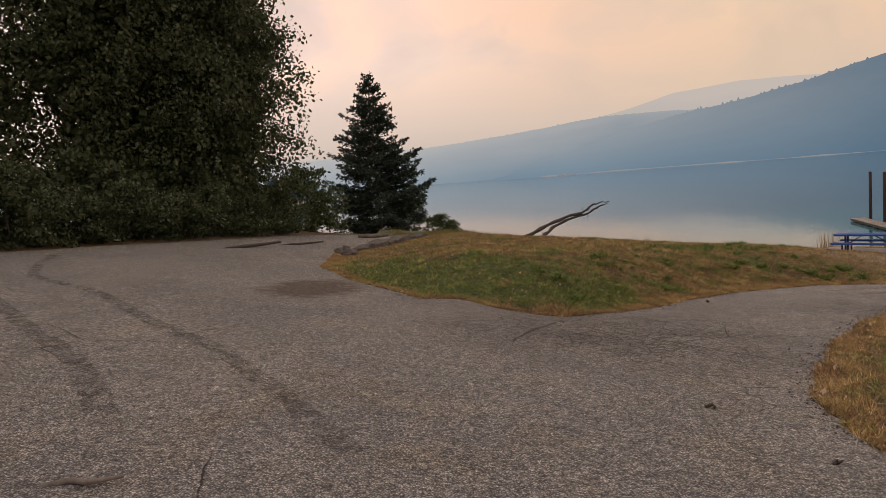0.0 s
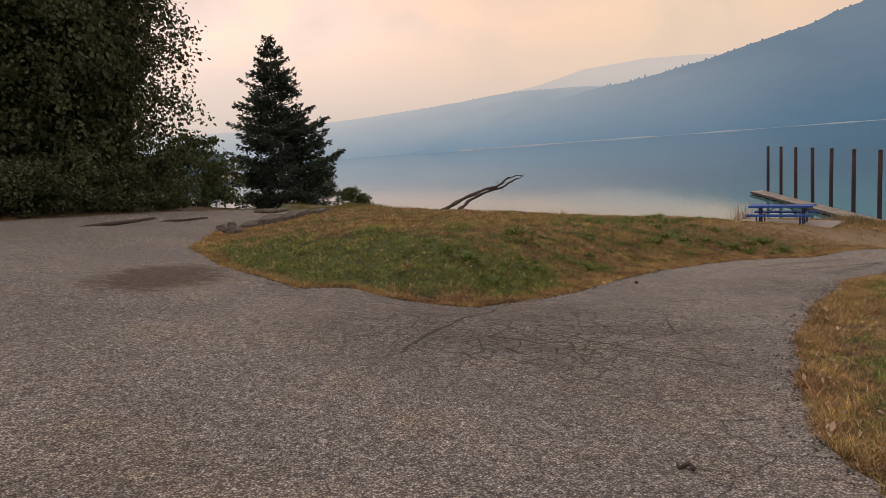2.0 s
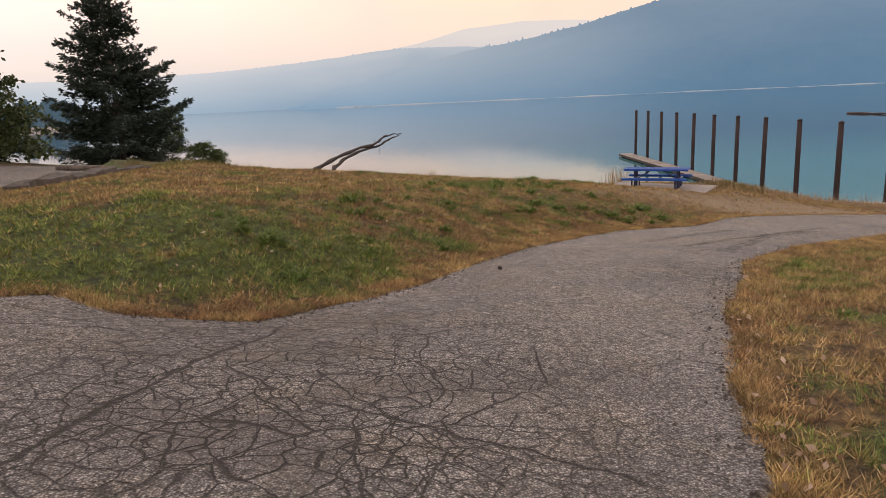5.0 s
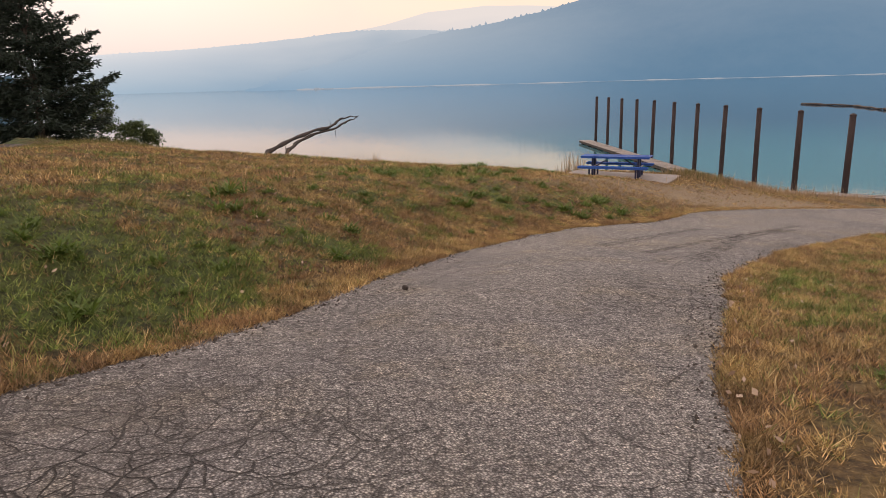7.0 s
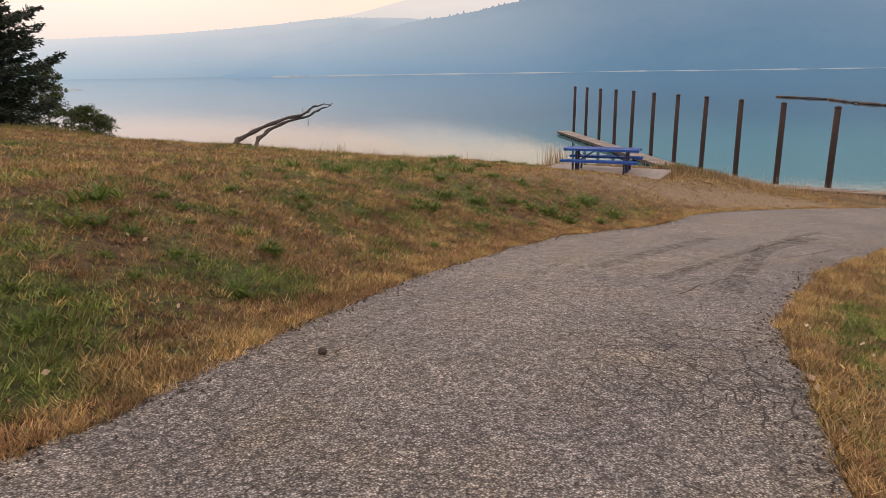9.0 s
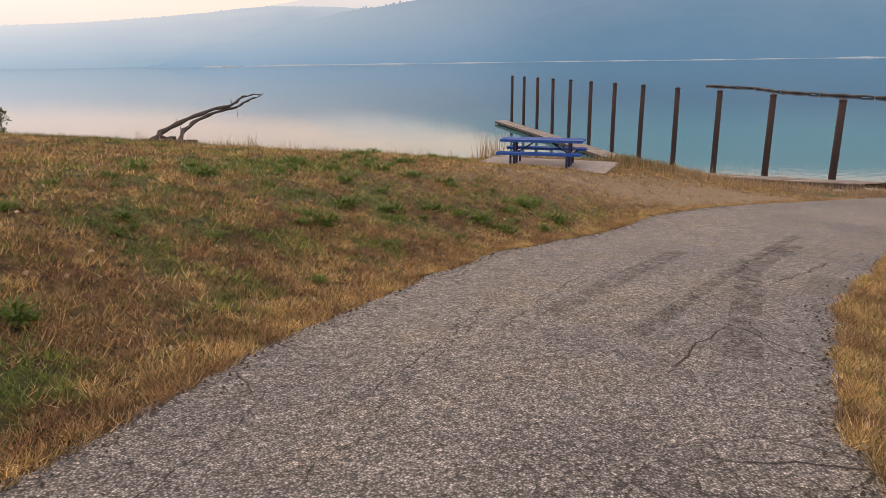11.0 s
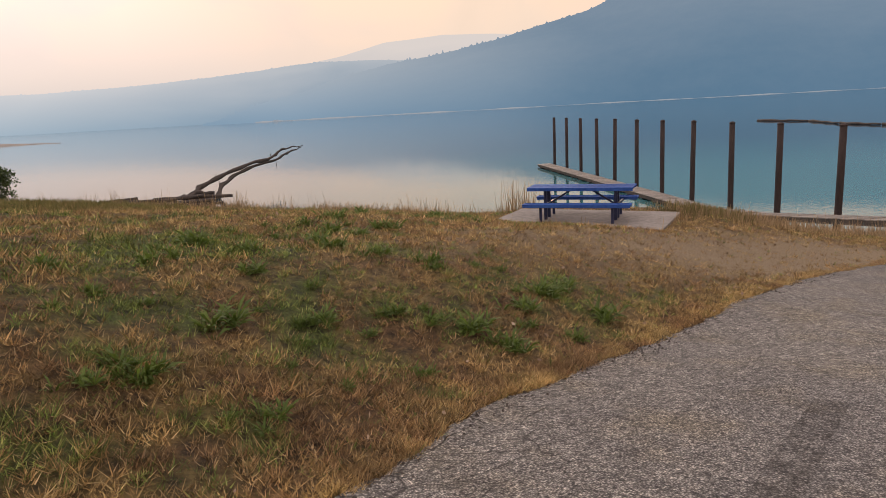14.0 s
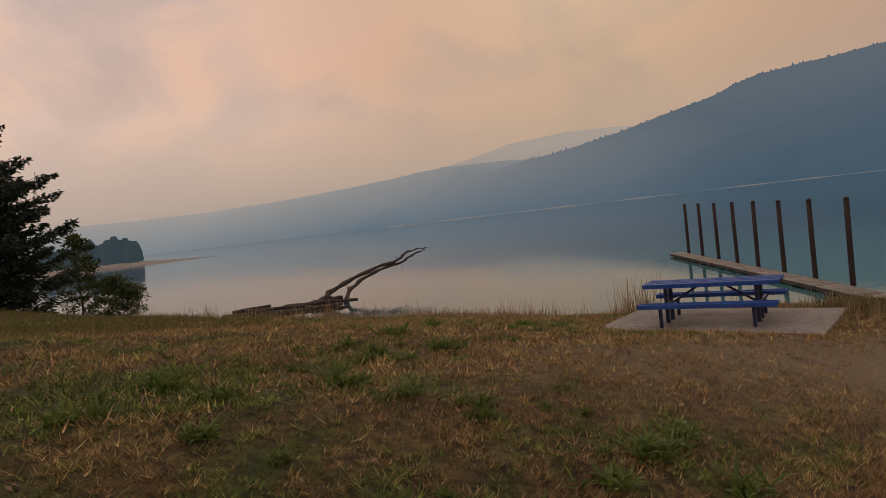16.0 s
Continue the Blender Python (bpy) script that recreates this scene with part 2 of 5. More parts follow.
bend = node(nt, "ShaderNodeTexNoise", Scale=5.0, Detail=5.0, Roughness=0.65)
nt.links.new(pos, bend.inputs["Vector"])
wander = nt.nodes.new("ShaderNodeVectorMath")
wander.operation = "MULTIPLY_ADD"
nt.links.new(bend.outputs["Color"], wander.inputs[0])
wander.inputs[1].default_value = (0.16, 0.16, 0.0)
nt.links.new(wv.outputs[0], wander.inputs[2])
for centre, angle, half, width in (((1.65, 9.85), 63, 2.0, 0.026), ((3.1, 8.55), -43, 1.1, 0.018), ((8.0, 12.7), 48, 1.0, 0.008), ((13.4, 16.7), 19, 1.4, 0.010),
                                   ((8.3, 16.0), 41, 1.6, 0.006), ((7.7, 15.3), 44, 1.7, 0.005), ((9.6, 16.6), 37, 1.5, 0.006), ((5.6, 14.0), 48, 1.5, 0.006), ((0.2, 11.2), -8, 1.3, 0.010)):
    cracks = calc(nt, "MAXIMUM", cracks, split(centre, angle, half, width))
stain = calc(nt, "MULTIPLY", zone, above(noise_fac(nt, pos, 1.0, 4.0, 0.6), 0.35, 0.65))
c = mixc(nt, calc(nt, "MULTIPLY", stain, 0.7), c, (0.095, 0.082, 0.072))
c = mixc(nt, calc(nt, "MULTIPLY", cracks, 0.92), c, (0.022, 0.019, 0.017))
# silt and dead leaves left by a dried puddle
silt = calc(nt, "MULTIPLY", spot(nt, pos, (-2.25, 12.6), (0.95, 1.5), 0.7), noise_fac(nt, scaled(nt, pos, (1.0, 1.6, 1)), 2.0, 6.0, 0.7, 1.2))
c = mixc(nt, calc(nt, "MULTIPLY", above(silt, 0.22, 0.38), 0.92), c, ramp(nt, noise_fac(nt, pos, 14.0, 4.0, 0.7), [(0.35, (0.035, 0.024, 0.017)), (0.65, (0.12, 0.09, 0.062))]))
# a squared patch of newer asphalt by the verge
pm = nt.nodes.new("ShaderNodeMapping")
pm.vector_type = "TEXTURE"
pm.inputs["Location"].default_value = (13.05, 15.85, 0)
pm.inputs["Rotation"].default_value = (0, 0, radians(28))
nt.links.new(pos, pm.inputs["Vector"])
ps = nt.nodes.new("ShaderNodeSeparateXYZ")
nt.links.new(pm.outputs[0], ps.inputs[0])
patch = calc(nt, "MULTIPLY", above(calc(nt, "ABSOLUTE", ps.outputs["X"]), 0.72, 0.66), above(calc(nt, "ABSOLUTE", ps.outputs["Y"]), 0.48, 0.42))
c = mixc(nt, calc(nt, "MULTIPLY", patch, 0.42), c, (0.085, 0.080, 0.078))
nt.links.new(c, p.inputs["Base Color"])
relief = calc(nt, "SUBTRACT", calc(nt, "MULTIPLY", chips.outputs["Distance"], -0.5), calc(nt, "MULTIPLY", cracks, 1.6))
relief = calc(nt, "ADD", relief, calc(nt, "MULTIPLY", noise_fac(nt, pos, 26.0, 5.0, 0.75), 0.9))
bump(nt, p, relief, 1.0, 0.014)

blade_mat, nt, p = material("grass_blades", 0.8)
pos = place(nt)
rnd = nt.nodes.new("ShaderNodeNewGeometry").outputs["Random Per Island"]
c, _ = grass_colour(nt, pos, rnd)
nt.links.new(c, p.inputs["Base Color"])


def leafy(name, dark, light, rough=0.6, through_light=0.25):
    m, nt, p = material(name, rough)
    r = nt.nodes.new("ShaderNodeNewGeometry").outputs["Random Per Island"]
    big = noise_fac(nt, place(nt), 0.7, 3.0)
    f = calc(nt, "ADD", calc(nt, "MULTIPLY", r, 0.6), calc(nt, "MULTIPLY", big, 0.5))
    c = ramp(nt, f, [(0.2, dark), (0.85, light)])
    nt.links.new(c, p.inputs["Base Color"])
    t = nt.nodes.new("ShaderNodeBsdfTranslucent")
    nt.links.new(c, t.inputs["Color"])
    mx = node(nt, "ShaderNodeMixShader", Fac=through_light)
    nt.links.new(p.outputs[0], mx.inputs[1])
    nt.links.new(t.outputs[0], mx.inputs[2])
    nt.links.new(mx.outputs[0], nt.nodes["Material Output"].inputs["Surface"])
    return m


poplar_leaf = leafy("poplar_leaves", (0.030, 0.044, 0.018), (0.090, 0.112, 0.042), 0.6, 0.22)
shrub_leaf = leafy("shrub_leaves", (0.040, 0.062, 0.022), (0.10, 0.135, 0.04))
needle_mat = leafy("spruce_needles", (0.016, 0.028, 0.022), (0.05, 0.075, 0.05), 0.7, 0.15)
weed_leaf = leafy("weed_leaves", (0.070, 0.115, 0.018), (0.165, 0.235, 0.042), 0.6, 0.4)
straw = leafy("tall_straw", (0.19, 0.14, 0.075), (0.50, 0.37, 0.21), 0.8)
tall_green = leafy("uncut_grass", (0.085, 0.085, 0.024), (0.25, 0.225, 0.08), 0.8, 0.3)
litter_mat = leafy("fallen_leaves", (0.20, 0.12, 0.07), (0.56, 0.44, 0.32), 0.8, 0.1)
bark = grain("bark", (0.05, 0.042, 0.035), (0.15, 0.125, 0.10), 22.0, 0.95, (1, 1, 0.25), 0.02)
weathered = grain("weathered_wood", (0.07, 0.06, 0.05), (0.24, 0.21, 0.18), 14.0, 0.9, (1, 1, 0.2), 0.01)
drift = grain("driftwood", (0.026, 0.021, 0.018), (0.10, 0.082, 0.070), 6.0, 0.9, (1, 1, 0.3), 0.02)
plank_mat = grain("grey_deck_planks", (0.14, 0.125, 0.11), (0.35, 0.32, 0.285), 9.0, 0.85, (1, 1, 1), 0.005, 0.25)
beam_mat = grain("dark_dock_beams", (0.03, 0.025, 0.022), (0.10, 0.085, 0.07), 7.0)
rust = grain("rusted_steel", (0.012, 0.009, 0.009), (0.045, 0.028, 0.024), 5.0, 0.8, (1, 1, 0.35), 0.006)
concrete = grain("concrete", (0.17, 0.152, 0.14), (0.34, 0.31, 0.285), 9.0, 0.9, (1, 1, 1), 0.004)
blue_paint = grain("blue_coated_steel", (0.018, 0.060, 0.27), (0.05, 0.125, 0.40), 16.0, 0.7, (1, 1, 1), 0.001)
blue_paint.node_tree.nodes["Principled BSDF"].inputs["Specular IOR Level"].default_value = 0.2
navy_paint = grain("navy_painted_tube", (0.010, 0.016, 0.055), (0.028, 0.036, 0.095), 16.0, 0.45, (1, 1, 1), 0.001)
stone_mat = grain("rough_stone", (0.05, 0.042, 0.036), (0.16, 0.142, 0.125), 6.0, 0.95, (1, 1, 1), 0.02)

rubber, nt, p = material("tyre_rubber_mark", 0.85)
p.inputs["Base Color"].default_value = (0.055, 0.048, 0.044, 1)
pos = place(nt)
fade = node(nt, "ShaderNodeMapRange", **{"From_Min": 0.40, "From_Max": 0.70, "To_Max": 0.62})
nt.links.new(noise_fac(nt, pos, 7.0, 6.0, 0.7), fade.inputs["Value"])
tr = nt.nodes.new("ShaderNodeBsdfTransparent")
mx = nt.nodes.new("ShaderNodeMixShader")
nt.links.new(fade.outputs[0], mx.inputs[0])
nt.links.new(tr.outputs[0], mx.inputs[1])
nt.links.new(p.outputs[0], mx.inputs[2])
nt.links.new(mx.outputs[0], nt.nodes["Material Output"].inputs["Surface"])

water_mat, nt, p = material("calm_lake_water", 0.05)
pos = place(nt)
p.inputs["IOR"].default_value = 1.33
shoal = spot(nt, pos, (88.0, 66.0), (62.0, 66.0), 0.6)
nt.links.new(mixc(nt, shoal, (0.013, 0.050, 0.088), (0.05, 0.19, 0.21)), p.inputs["Base Color"])
wav = calc(nt, "ADD", noise_fac(nt, scaled(nt, pos, (0.6, 1.6, 1)), 0.9, 3.0), calc(nt, "MULTIPLY", noise_fac(nt, pos, 0.05, 3.0), 2.0))
bump(nt, p, wav, 0.12, 0.06)


def hazy(name, dark, light, low_haze, high_haze, z0, z1, amount, scale, veil=None):
    """Far wooded slope seen through smoke: haze painted on as emission, coloured by height."""
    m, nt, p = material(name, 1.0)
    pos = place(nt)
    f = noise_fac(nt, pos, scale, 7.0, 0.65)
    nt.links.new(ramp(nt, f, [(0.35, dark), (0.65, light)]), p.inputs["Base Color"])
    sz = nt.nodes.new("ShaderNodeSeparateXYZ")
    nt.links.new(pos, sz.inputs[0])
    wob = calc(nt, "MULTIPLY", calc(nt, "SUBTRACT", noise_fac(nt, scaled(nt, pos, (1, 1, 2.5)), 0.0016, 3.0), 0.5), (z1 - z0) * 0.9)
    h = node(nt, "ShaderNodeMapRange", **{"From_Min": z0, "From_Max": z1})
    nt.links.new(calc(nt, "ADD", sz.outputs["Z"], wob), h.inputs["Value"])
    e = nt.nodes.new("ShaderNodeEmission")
    air = mixc(nt, h.outputs[0], low_haze, high_haze)
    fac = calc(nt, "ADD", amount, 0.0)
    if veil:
        # thicker haze painted into the emission towards lower X
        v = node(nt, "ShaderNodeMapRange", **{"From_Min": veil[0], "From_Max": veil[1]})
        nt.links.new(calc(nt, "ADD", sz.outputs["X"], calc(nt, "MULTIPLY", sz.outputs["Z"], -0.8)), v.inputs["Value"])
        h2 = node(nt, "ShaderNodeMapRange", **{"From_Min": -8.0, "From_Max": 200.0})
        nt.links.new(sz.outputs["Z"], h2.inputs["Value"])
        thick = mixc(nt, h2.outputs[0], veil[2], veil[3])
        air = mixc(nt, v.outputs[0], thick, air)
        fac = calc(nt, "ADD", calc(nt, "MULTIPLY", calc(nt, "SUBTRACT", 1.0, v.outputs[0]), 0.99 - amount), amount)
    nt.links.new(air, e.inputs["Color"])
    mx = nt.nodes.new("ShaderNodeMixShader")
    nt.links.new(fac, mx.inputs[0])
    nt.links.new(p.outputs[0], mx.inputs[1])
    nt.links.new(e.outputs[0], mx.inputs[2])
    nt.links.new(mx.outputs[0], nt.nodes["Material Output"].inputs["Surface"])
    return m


# slope colours are mostly painted smoke haze, 0.86 to 0.98 emission
slope_near = hazy("painted_haze_slope_near", (0.03, 0.045, 0.045), (0.09, 0.11, 0.10), (0.118, 0.200, 0.285), (0.215, 0.27, 0.335), -20, 400, 0.86, 0.02, (480, 1500, (0.235, 0.312, 0.388), (0.505, 0.497, 0.497)))
slope_mid = hazy("painted_haze_slope_mid", (0.05, 0.06, 0.06), (0.10, 0.12, 0.12), (0.20, 0.28, 0.36), (0.46, 0.46, 0.47), -10, 240, 0.95, 0.01, (-500, 800, (0.38, 0.435, 0.48), (0.66, 0.605, 0.575)))
slope_far = hazy("painted_haze_slope_far", (0.1, 0.1, 0.1), (0.14, 0.14, 0.14), (0.56, 0.51, 0.49), (0.72, 0.61, 0.54), 100, 400, 0.98, 0.01)
# woods and both beaches glow with one even haze colour painted over them
point_woods_haze = hazy("haze_painted_point", (0.012, 0.02, 0.018), (0.04, 0.055, 0.05), (0.10, 0.15, 0.19), (0.10, 0.15, 0.19), 0, 50, 0.55, 0.1)
point_sand_haze = hazy("haze_painted_point_beach", (0.25, 0.2, 0.16), (0.4, 0.33, 0.27), (0.32, 0.27, 0.24), (0.32, 0.27, 0.24), -12, 0, 0.4, 0.1)
far_sand_haze = hazy("haze_painted_far_beach", (0.4, 0.36, 0.32), (0.55, 0.5, 0.45), (0.30, 0.33, 0.36), (0.30, 0.33, 0.36), -12, 0, 0.78, 0.02)

# ---- shape of the land ----
SLAB_Z = -2.15
ISLAND = [(-2.0, 40.0), (-2.0, 33.0), (-2.2, 28.3), (-3.1, 21.9), (-2.8, 16.8), (-1.6, 13.9), (-0.3, 11.85), (0.4, 12.15), (1.0, 11.6), (2.1, 11.65),
          (3.35, 12.5), (4.15, 13.3), (5.4, 14.75), (6.9, 16.3), (9.0, 18.0), (10.8, 19.25), (13.6, 20.5), (18.9, 22.6), (29.0, 25.2), (60.0, 30.0)]
VERGE = [(60.0, 25.0), (30.0, 21.2), (17.0, 17.6), (12.2, 15.5), (10.3, 14.25), (9.3, 13.6), (8.3, 12.55), (6.7, 10.9), (5.3, 9.2), (4.15, 7.6), (3.25, 6.1),
         (3.0, 5.0), (3.4, 3.0), (5.0, 0.0), (9.0, -8.0)]
LOT = [(-20.0, -8.0), (-13.0, 8.0), (-10.9, 16.5), (-9.7, 20.8), (-8.0, 26.1), (-5.8, 33.0), (-5.0, 36.5)]
OUTLINE = ISLAND + VERGE + LOT


def finer(line, step, jitter, seed):
    """The line with more points, unevenly worn."""
    rng = np.random.default_rng(seed)
    got = []
    for (x0, y0), (x1, y1) in zip(line, line[1:]):
        n = max(1, int(math.hypot(x1 - x0, y1 - y0) / step))
        for i in range(n):
            f = i / n
            x, y = x0 + (x1 - x0) * f, y0 + (y1 - y0) * f
            w = noise.noise((x * 0.9, y * 0.9, seed)) * jitter * 1.6 + rng.normal(0, jitter * 0.35)
            got.append((x + w, y - w))
    return got


PAVED = np.array(finer(OUTLINE + OUTLINE[:1], 0.16, 0.035, 3))


def to_line(x, y, line):
    """The distance from each point to a line."""
    best = np.full(np.shape(x), 1e9)
    for (x0, y0), (x1, y1) in zip(line, line[1:]):
        dx, dy = x1 - x0, y1 - y0
        f = np.clip(((x - x0) * dx + (y - y0) * dy) / (dx * dx + dy * dy), 0, 1)
        best = np.minimum(best, np.hypot(x - x0 - f * dx, y - y0 - f * dy))
    return best


def inside(x, y, ring):
    got = np.zeros(np.shape(x), bool)
    for (x0, y0), (x1, y1) in zip(ring, list(ring[1:]) + [ring[0]]):
        if y0 != y1:
            got ^= ((y0 > y) != (y1 > y)) & (x < (x1 - x0) * (y - y0) / (y1 - y0) + x0)
    return got


def smooth(a, b, v):
    f = np.clip((v - a) / (b - a), 0, 1)
    return f * f * (3 - 2 * f)


def base(x, y):
    """The slope that the pavement lies on, with the dip along the path's upper edge."""
    xc = np.where(x > 32, 32 + 6 * np.tanh((x - 32) / 6), np.where(x < -14, -14 + 6 * np.tanh((x + 14) / 6), x))
    z = 0.59 - 0.1203 * xc - 0.0372 * np.clip(y, -30, 70)
    z = z - np.interp(y, [31, 36, 40, 48, 57, 64, 90], [0, 0.10, 0.33, 0.95, 1.7, 2.3, 3.2])
    d = to_line(x, y, ISLAND[9:17])
    return z - 0.20 * np.exp(-(d / 1.3) ** 2)


def lumps(x, y):
    return (0.045 * np.sin(0.9 * x + 1.3 * np.sin(0.6 * y)) * np.sin(1.1 * y + 0.7) + 0.02 * np.sin(2.7 * x + 1.9 * y) * np.sin(2.1 * y - 1.3 * x))


def bank_edge(x):
    return np.interp(x, [-200, -2, 1.2, 4, 8, 17, 25, 33, 80], [64, 63, 61, 47, 37.5, 34.5, 28, 27, 31])


def land(x, y):
    x, y = np.asarray(x, float), np.asarray(y, float)
    d = to_line(x, y, OUTLINE + OUTLINE[:1])
    upper = y > np.interp(x, [-60, 2.5, 6, 10, 16, 30, 60], [-60, 8, 12.5, 16.2, 19, 23.2, 27.5])
    z = base(x, y)
    hump = np.where(upper, 0.56 * smooth(0.15, 3.6, d), 0.14 * smooth(0.1, 2.5, d))
    hump = np.where((x < -3.5) & upper, 0.10 * smooth(0, 2, d), hump)
    hump = hump * (1 - 0.75 * smooth(26, 34, y) * smooth(-1, 4, x))
    hump = hump * (1 - 0.8 * smooth(20, 27, x) * smooth(22, 26, y))
    z = z + hump + lumps(x, y) * smooth(0.1, 1.5, d)
    s = y - bank_edge(x)
    steep = np.interp(s, [0, 3, 12, 60, 95, 140, 400], [0, -1.0, -5.6, -7.2, -8.6, -12, -30])
    ramped = np.interp(s, [0, 12, 30, 45, 80, 400], [0, -3.0, -7.6, -9.5, -13, -30])
    cove = np.interp(s, [0, 3, 12, 26, 400], [0, -1.0, -6, -11.5, -30])
    g = smooth(9, 3, x)
    steep = steep * (1 - g) + cove * g
    f = smooth(28, 42, x)
    z = np.where(s > 0, z + steep * (1 - f) + ramped * f, z)
    level = 1 - smooth(2.0, 3.4, np.hypot(x - 17.85, y - 28.1))
    z = z * (1 - level) + (SLAB_Z - 0.05) * level
    return np.maximum(z, -30)


def solid(name, verts, faces, mat, smooth_shade=False):
    me = bpy.data.meshes.new(name)
    if isinstance(faces, np.ndarray) and isinstance(verts, np.ndarray):
        n, k = faces.shape
        me.vertices.add(len(verts))
        me.vertices.foreach_set("co", np.ascontiguousarray(verts, np.float32).ravel())
        me.loops.add(n * k)
        me.loops.foreach_set("vertex_index", np.ascontiguousarray(faces, np.int32).ravel())
        me.polygons.add(n)
        me.polygons.foreach_set("loop_start", np.arange(0, n * k, k, dtype=np.int32))
        me.update(calc_edges=True)
    else:
        me.from_pydata(verts.tolist() if isinstance(verts, np.ndarray) else verts, [], faces)
    me.materials.append(mat)
    me.polygons.foreach_set("use_smooth", [smooth_shade] * len(me.polygons))
    me.update()
    return me


def give(me, name, values, domain):
    """A number for each point or face, for the material to read."""
    me.attributes.new(name, "FLOAT", domain).data.foreach_set("value", np.ascontiguousarray(values, np.float32))


HASH = np.random.default_rng(77).random((256, 256))


def field(x, y, scale, shift=0):
    """Smooth noise from 0 to 1 over the plan."""
    u, w = x * scale + 31.7 * shift, y * scale + 17.3 * shift
    i, j = np.floor(u).astype(int), np.floor(w).astype(int)
    f, g = u - i, w - j
    f, g = f * f * (3 - 2 * f), g * g * (3 - 2 * g)
    a, b, c, d = HASH[i % 256, j % 256], HASH[(i + 1) % 256, j % 256], HASH[i % 256, (j + 1) % 256], HASH[(i + 1) % 256, (j + 1) % 256]
    return (a * (1 - f) + b * f) * (1 - g) + (c * (1 - f) + d * f) * g


def damp(x, y, centre, radii):
    return smooth(1.5, 0.5, np.hypot((x - centre[0]) / radii[0], (y - centre[1]) / radii[1]))


def greenness(x, y):
    """The share of living grass: patchy, most by the wet corner of the mound, none along the asphalt or on the worn strip."""
    g = 0.20 * field(x, y, 0.5, 1) + 0.26 * field(x, y, 1.3, 2) + 0.32 * field(x, y, 3.1, 3) + 0.22 * field(x, y, 8.0, 4)
    g = g - 0.03 + 0.34 * damp(x, y, (0.6, 13.7), (3.4, 2.2)) + 0.10 * damp(x, y, (-1.0, 17.5), (2.4, 3.2)) + 0.13 * damp(x, y, (2.0, 44.0), (16, 9)) + 0.10 * damp(x, y, (4.6, 6.2), (1.6, 3.2)) + 0.09 * damp(x, y, (9.0, 8.5), (5.5, 6.0))
    g = g + 0.07 * damp(x, y, (12.0, 24.5), (5.0, 3.5))
    d = to_line(x, y, OUTLINE + OUTLINE[:1])
    g = g - 0.20 * np.exp(-(d / 0.45) ** 2) - 0.3 * damp(x, y, (20.5, 23.6), (7.5, 1.8))
    return np.clip((g - 0.49) / 0.20, 0, 1) * 0.85 + 0.05


def spread(a, b, step, far_a, far_b, grow=1.22):
    mid = list(np.arange(a, b + step, step))
    s, v = step, a
    while v > far_a:
        s *= grow
        v -= s
        mid.insert(0, v)
    s, v = step, mid[-1]
    while v < far_b:
        s *= grow
        v += s
        mid.append(v)
    return np.array(mid)


gx, gy = spread(-12, 36, 0.25, -4000, 4000), spread(-2, 46, 0.25, -1500, 1800)
X, Y = np.meshgrid(gx, gy)
Z = land(X, Y)
ring = inside(X, Y, OUTLINE)
near_edge = to_line(X, Y, OUTLINE + OUTLINE[:1])
Z = np.where(ring, base(X, Y) - 0.05 - 0.05 * smooth(0.0, 0.4, near_edge), Z - 0.01)
nx, ny = len(gx), len(gy)
idx = np.arange(nx * ny).reshape(ny, nx)
quads = np.stack([idx[:-1, :-1], idx[:-1, 1:], idx[1:, 1:], idx[1:, :-1]], -1).reshape(-1, 4)
ground = new("ground", solid("ground", np.stack([X, Y, Z], -1).reshape(-1, 3), quads, ground_mat, True))
give(ground.data, "green", greenness(X.ravel(), Y.ravel()), "POINT")
give(ground.data, "tone", np.full(X.size, 0.62), "POINT")
tagged(ground, "dry patchy grass slope running down to the lake", "ground", kind="structure")

from mathutils import geometry
pts = [Vector(q) for q in PAVED]
n0 = len(pts)
fx, fy = np.meshgrid(np.arange(-20, 46, 0.5), np.arange(-8, 40, 0.5))
keep = inside(fx, fy, PAVED) & (to_line(fx, fy, OUTLINE + OUTLINE[:1]) > 0.3)
pts += [Vector((a, b)) for a, b in zip(fx[keep], fy[keep])]
vs, _, fs, *_ = geometry.delaunay_2d_cdt(pts, [], [list(range(n0))], 1, 1e-4)
pv = np.array([(v.x, v.y) for v in vs])
pz = base(pv[:, 0], pv[:, 1]) + 0.006 * np.sin(pv[:, 0] * 1.7) * np.sin(pv[:, 1] * 1.3)
top = np.c_[pv, pz]
on_edge = to_line(pv[:, 0], pv[:, 1], [tuple(q) for q in PAVED] + [tuple(PAVED[0])]) < 0.002
top[on_edge, 2] -= 0.006
faces = [list(f) for f in fs]
below = np.c_[pv, pz - 0.09]
n = len(pv)
rim = {}
for f in faces:
    for a, b in zip(f, f[1:] + f[:1]):
        rim[(a, b)] = 1
skirt = [[b, a, a + n, b + n] for a, b in rim if (b, a) not in rim]
road = new("road", solid("road", np.r_[top, below], faces + skirt, asphalt, False))
give(road.data, "inward", np.tile(to_line(pv[:, 0], pv[:, 1], OUTLINE + OUTLINE[:1]), 2), "POINT")
tagged(road, "worn grey chip-seal asphalt lot and path with crazed cracks", "road", kind="structure")

water = new("water", solid("water", [(-4500, -200, WATER), (4500, -200, WATER), (4500, 4600, WATER), (-4500, 4600, WATER)], [(0, 1, 2, 3)], water_mat))
tagged(water, "calm blue lake water mirroring the hazy sky", "water", kind="structure")


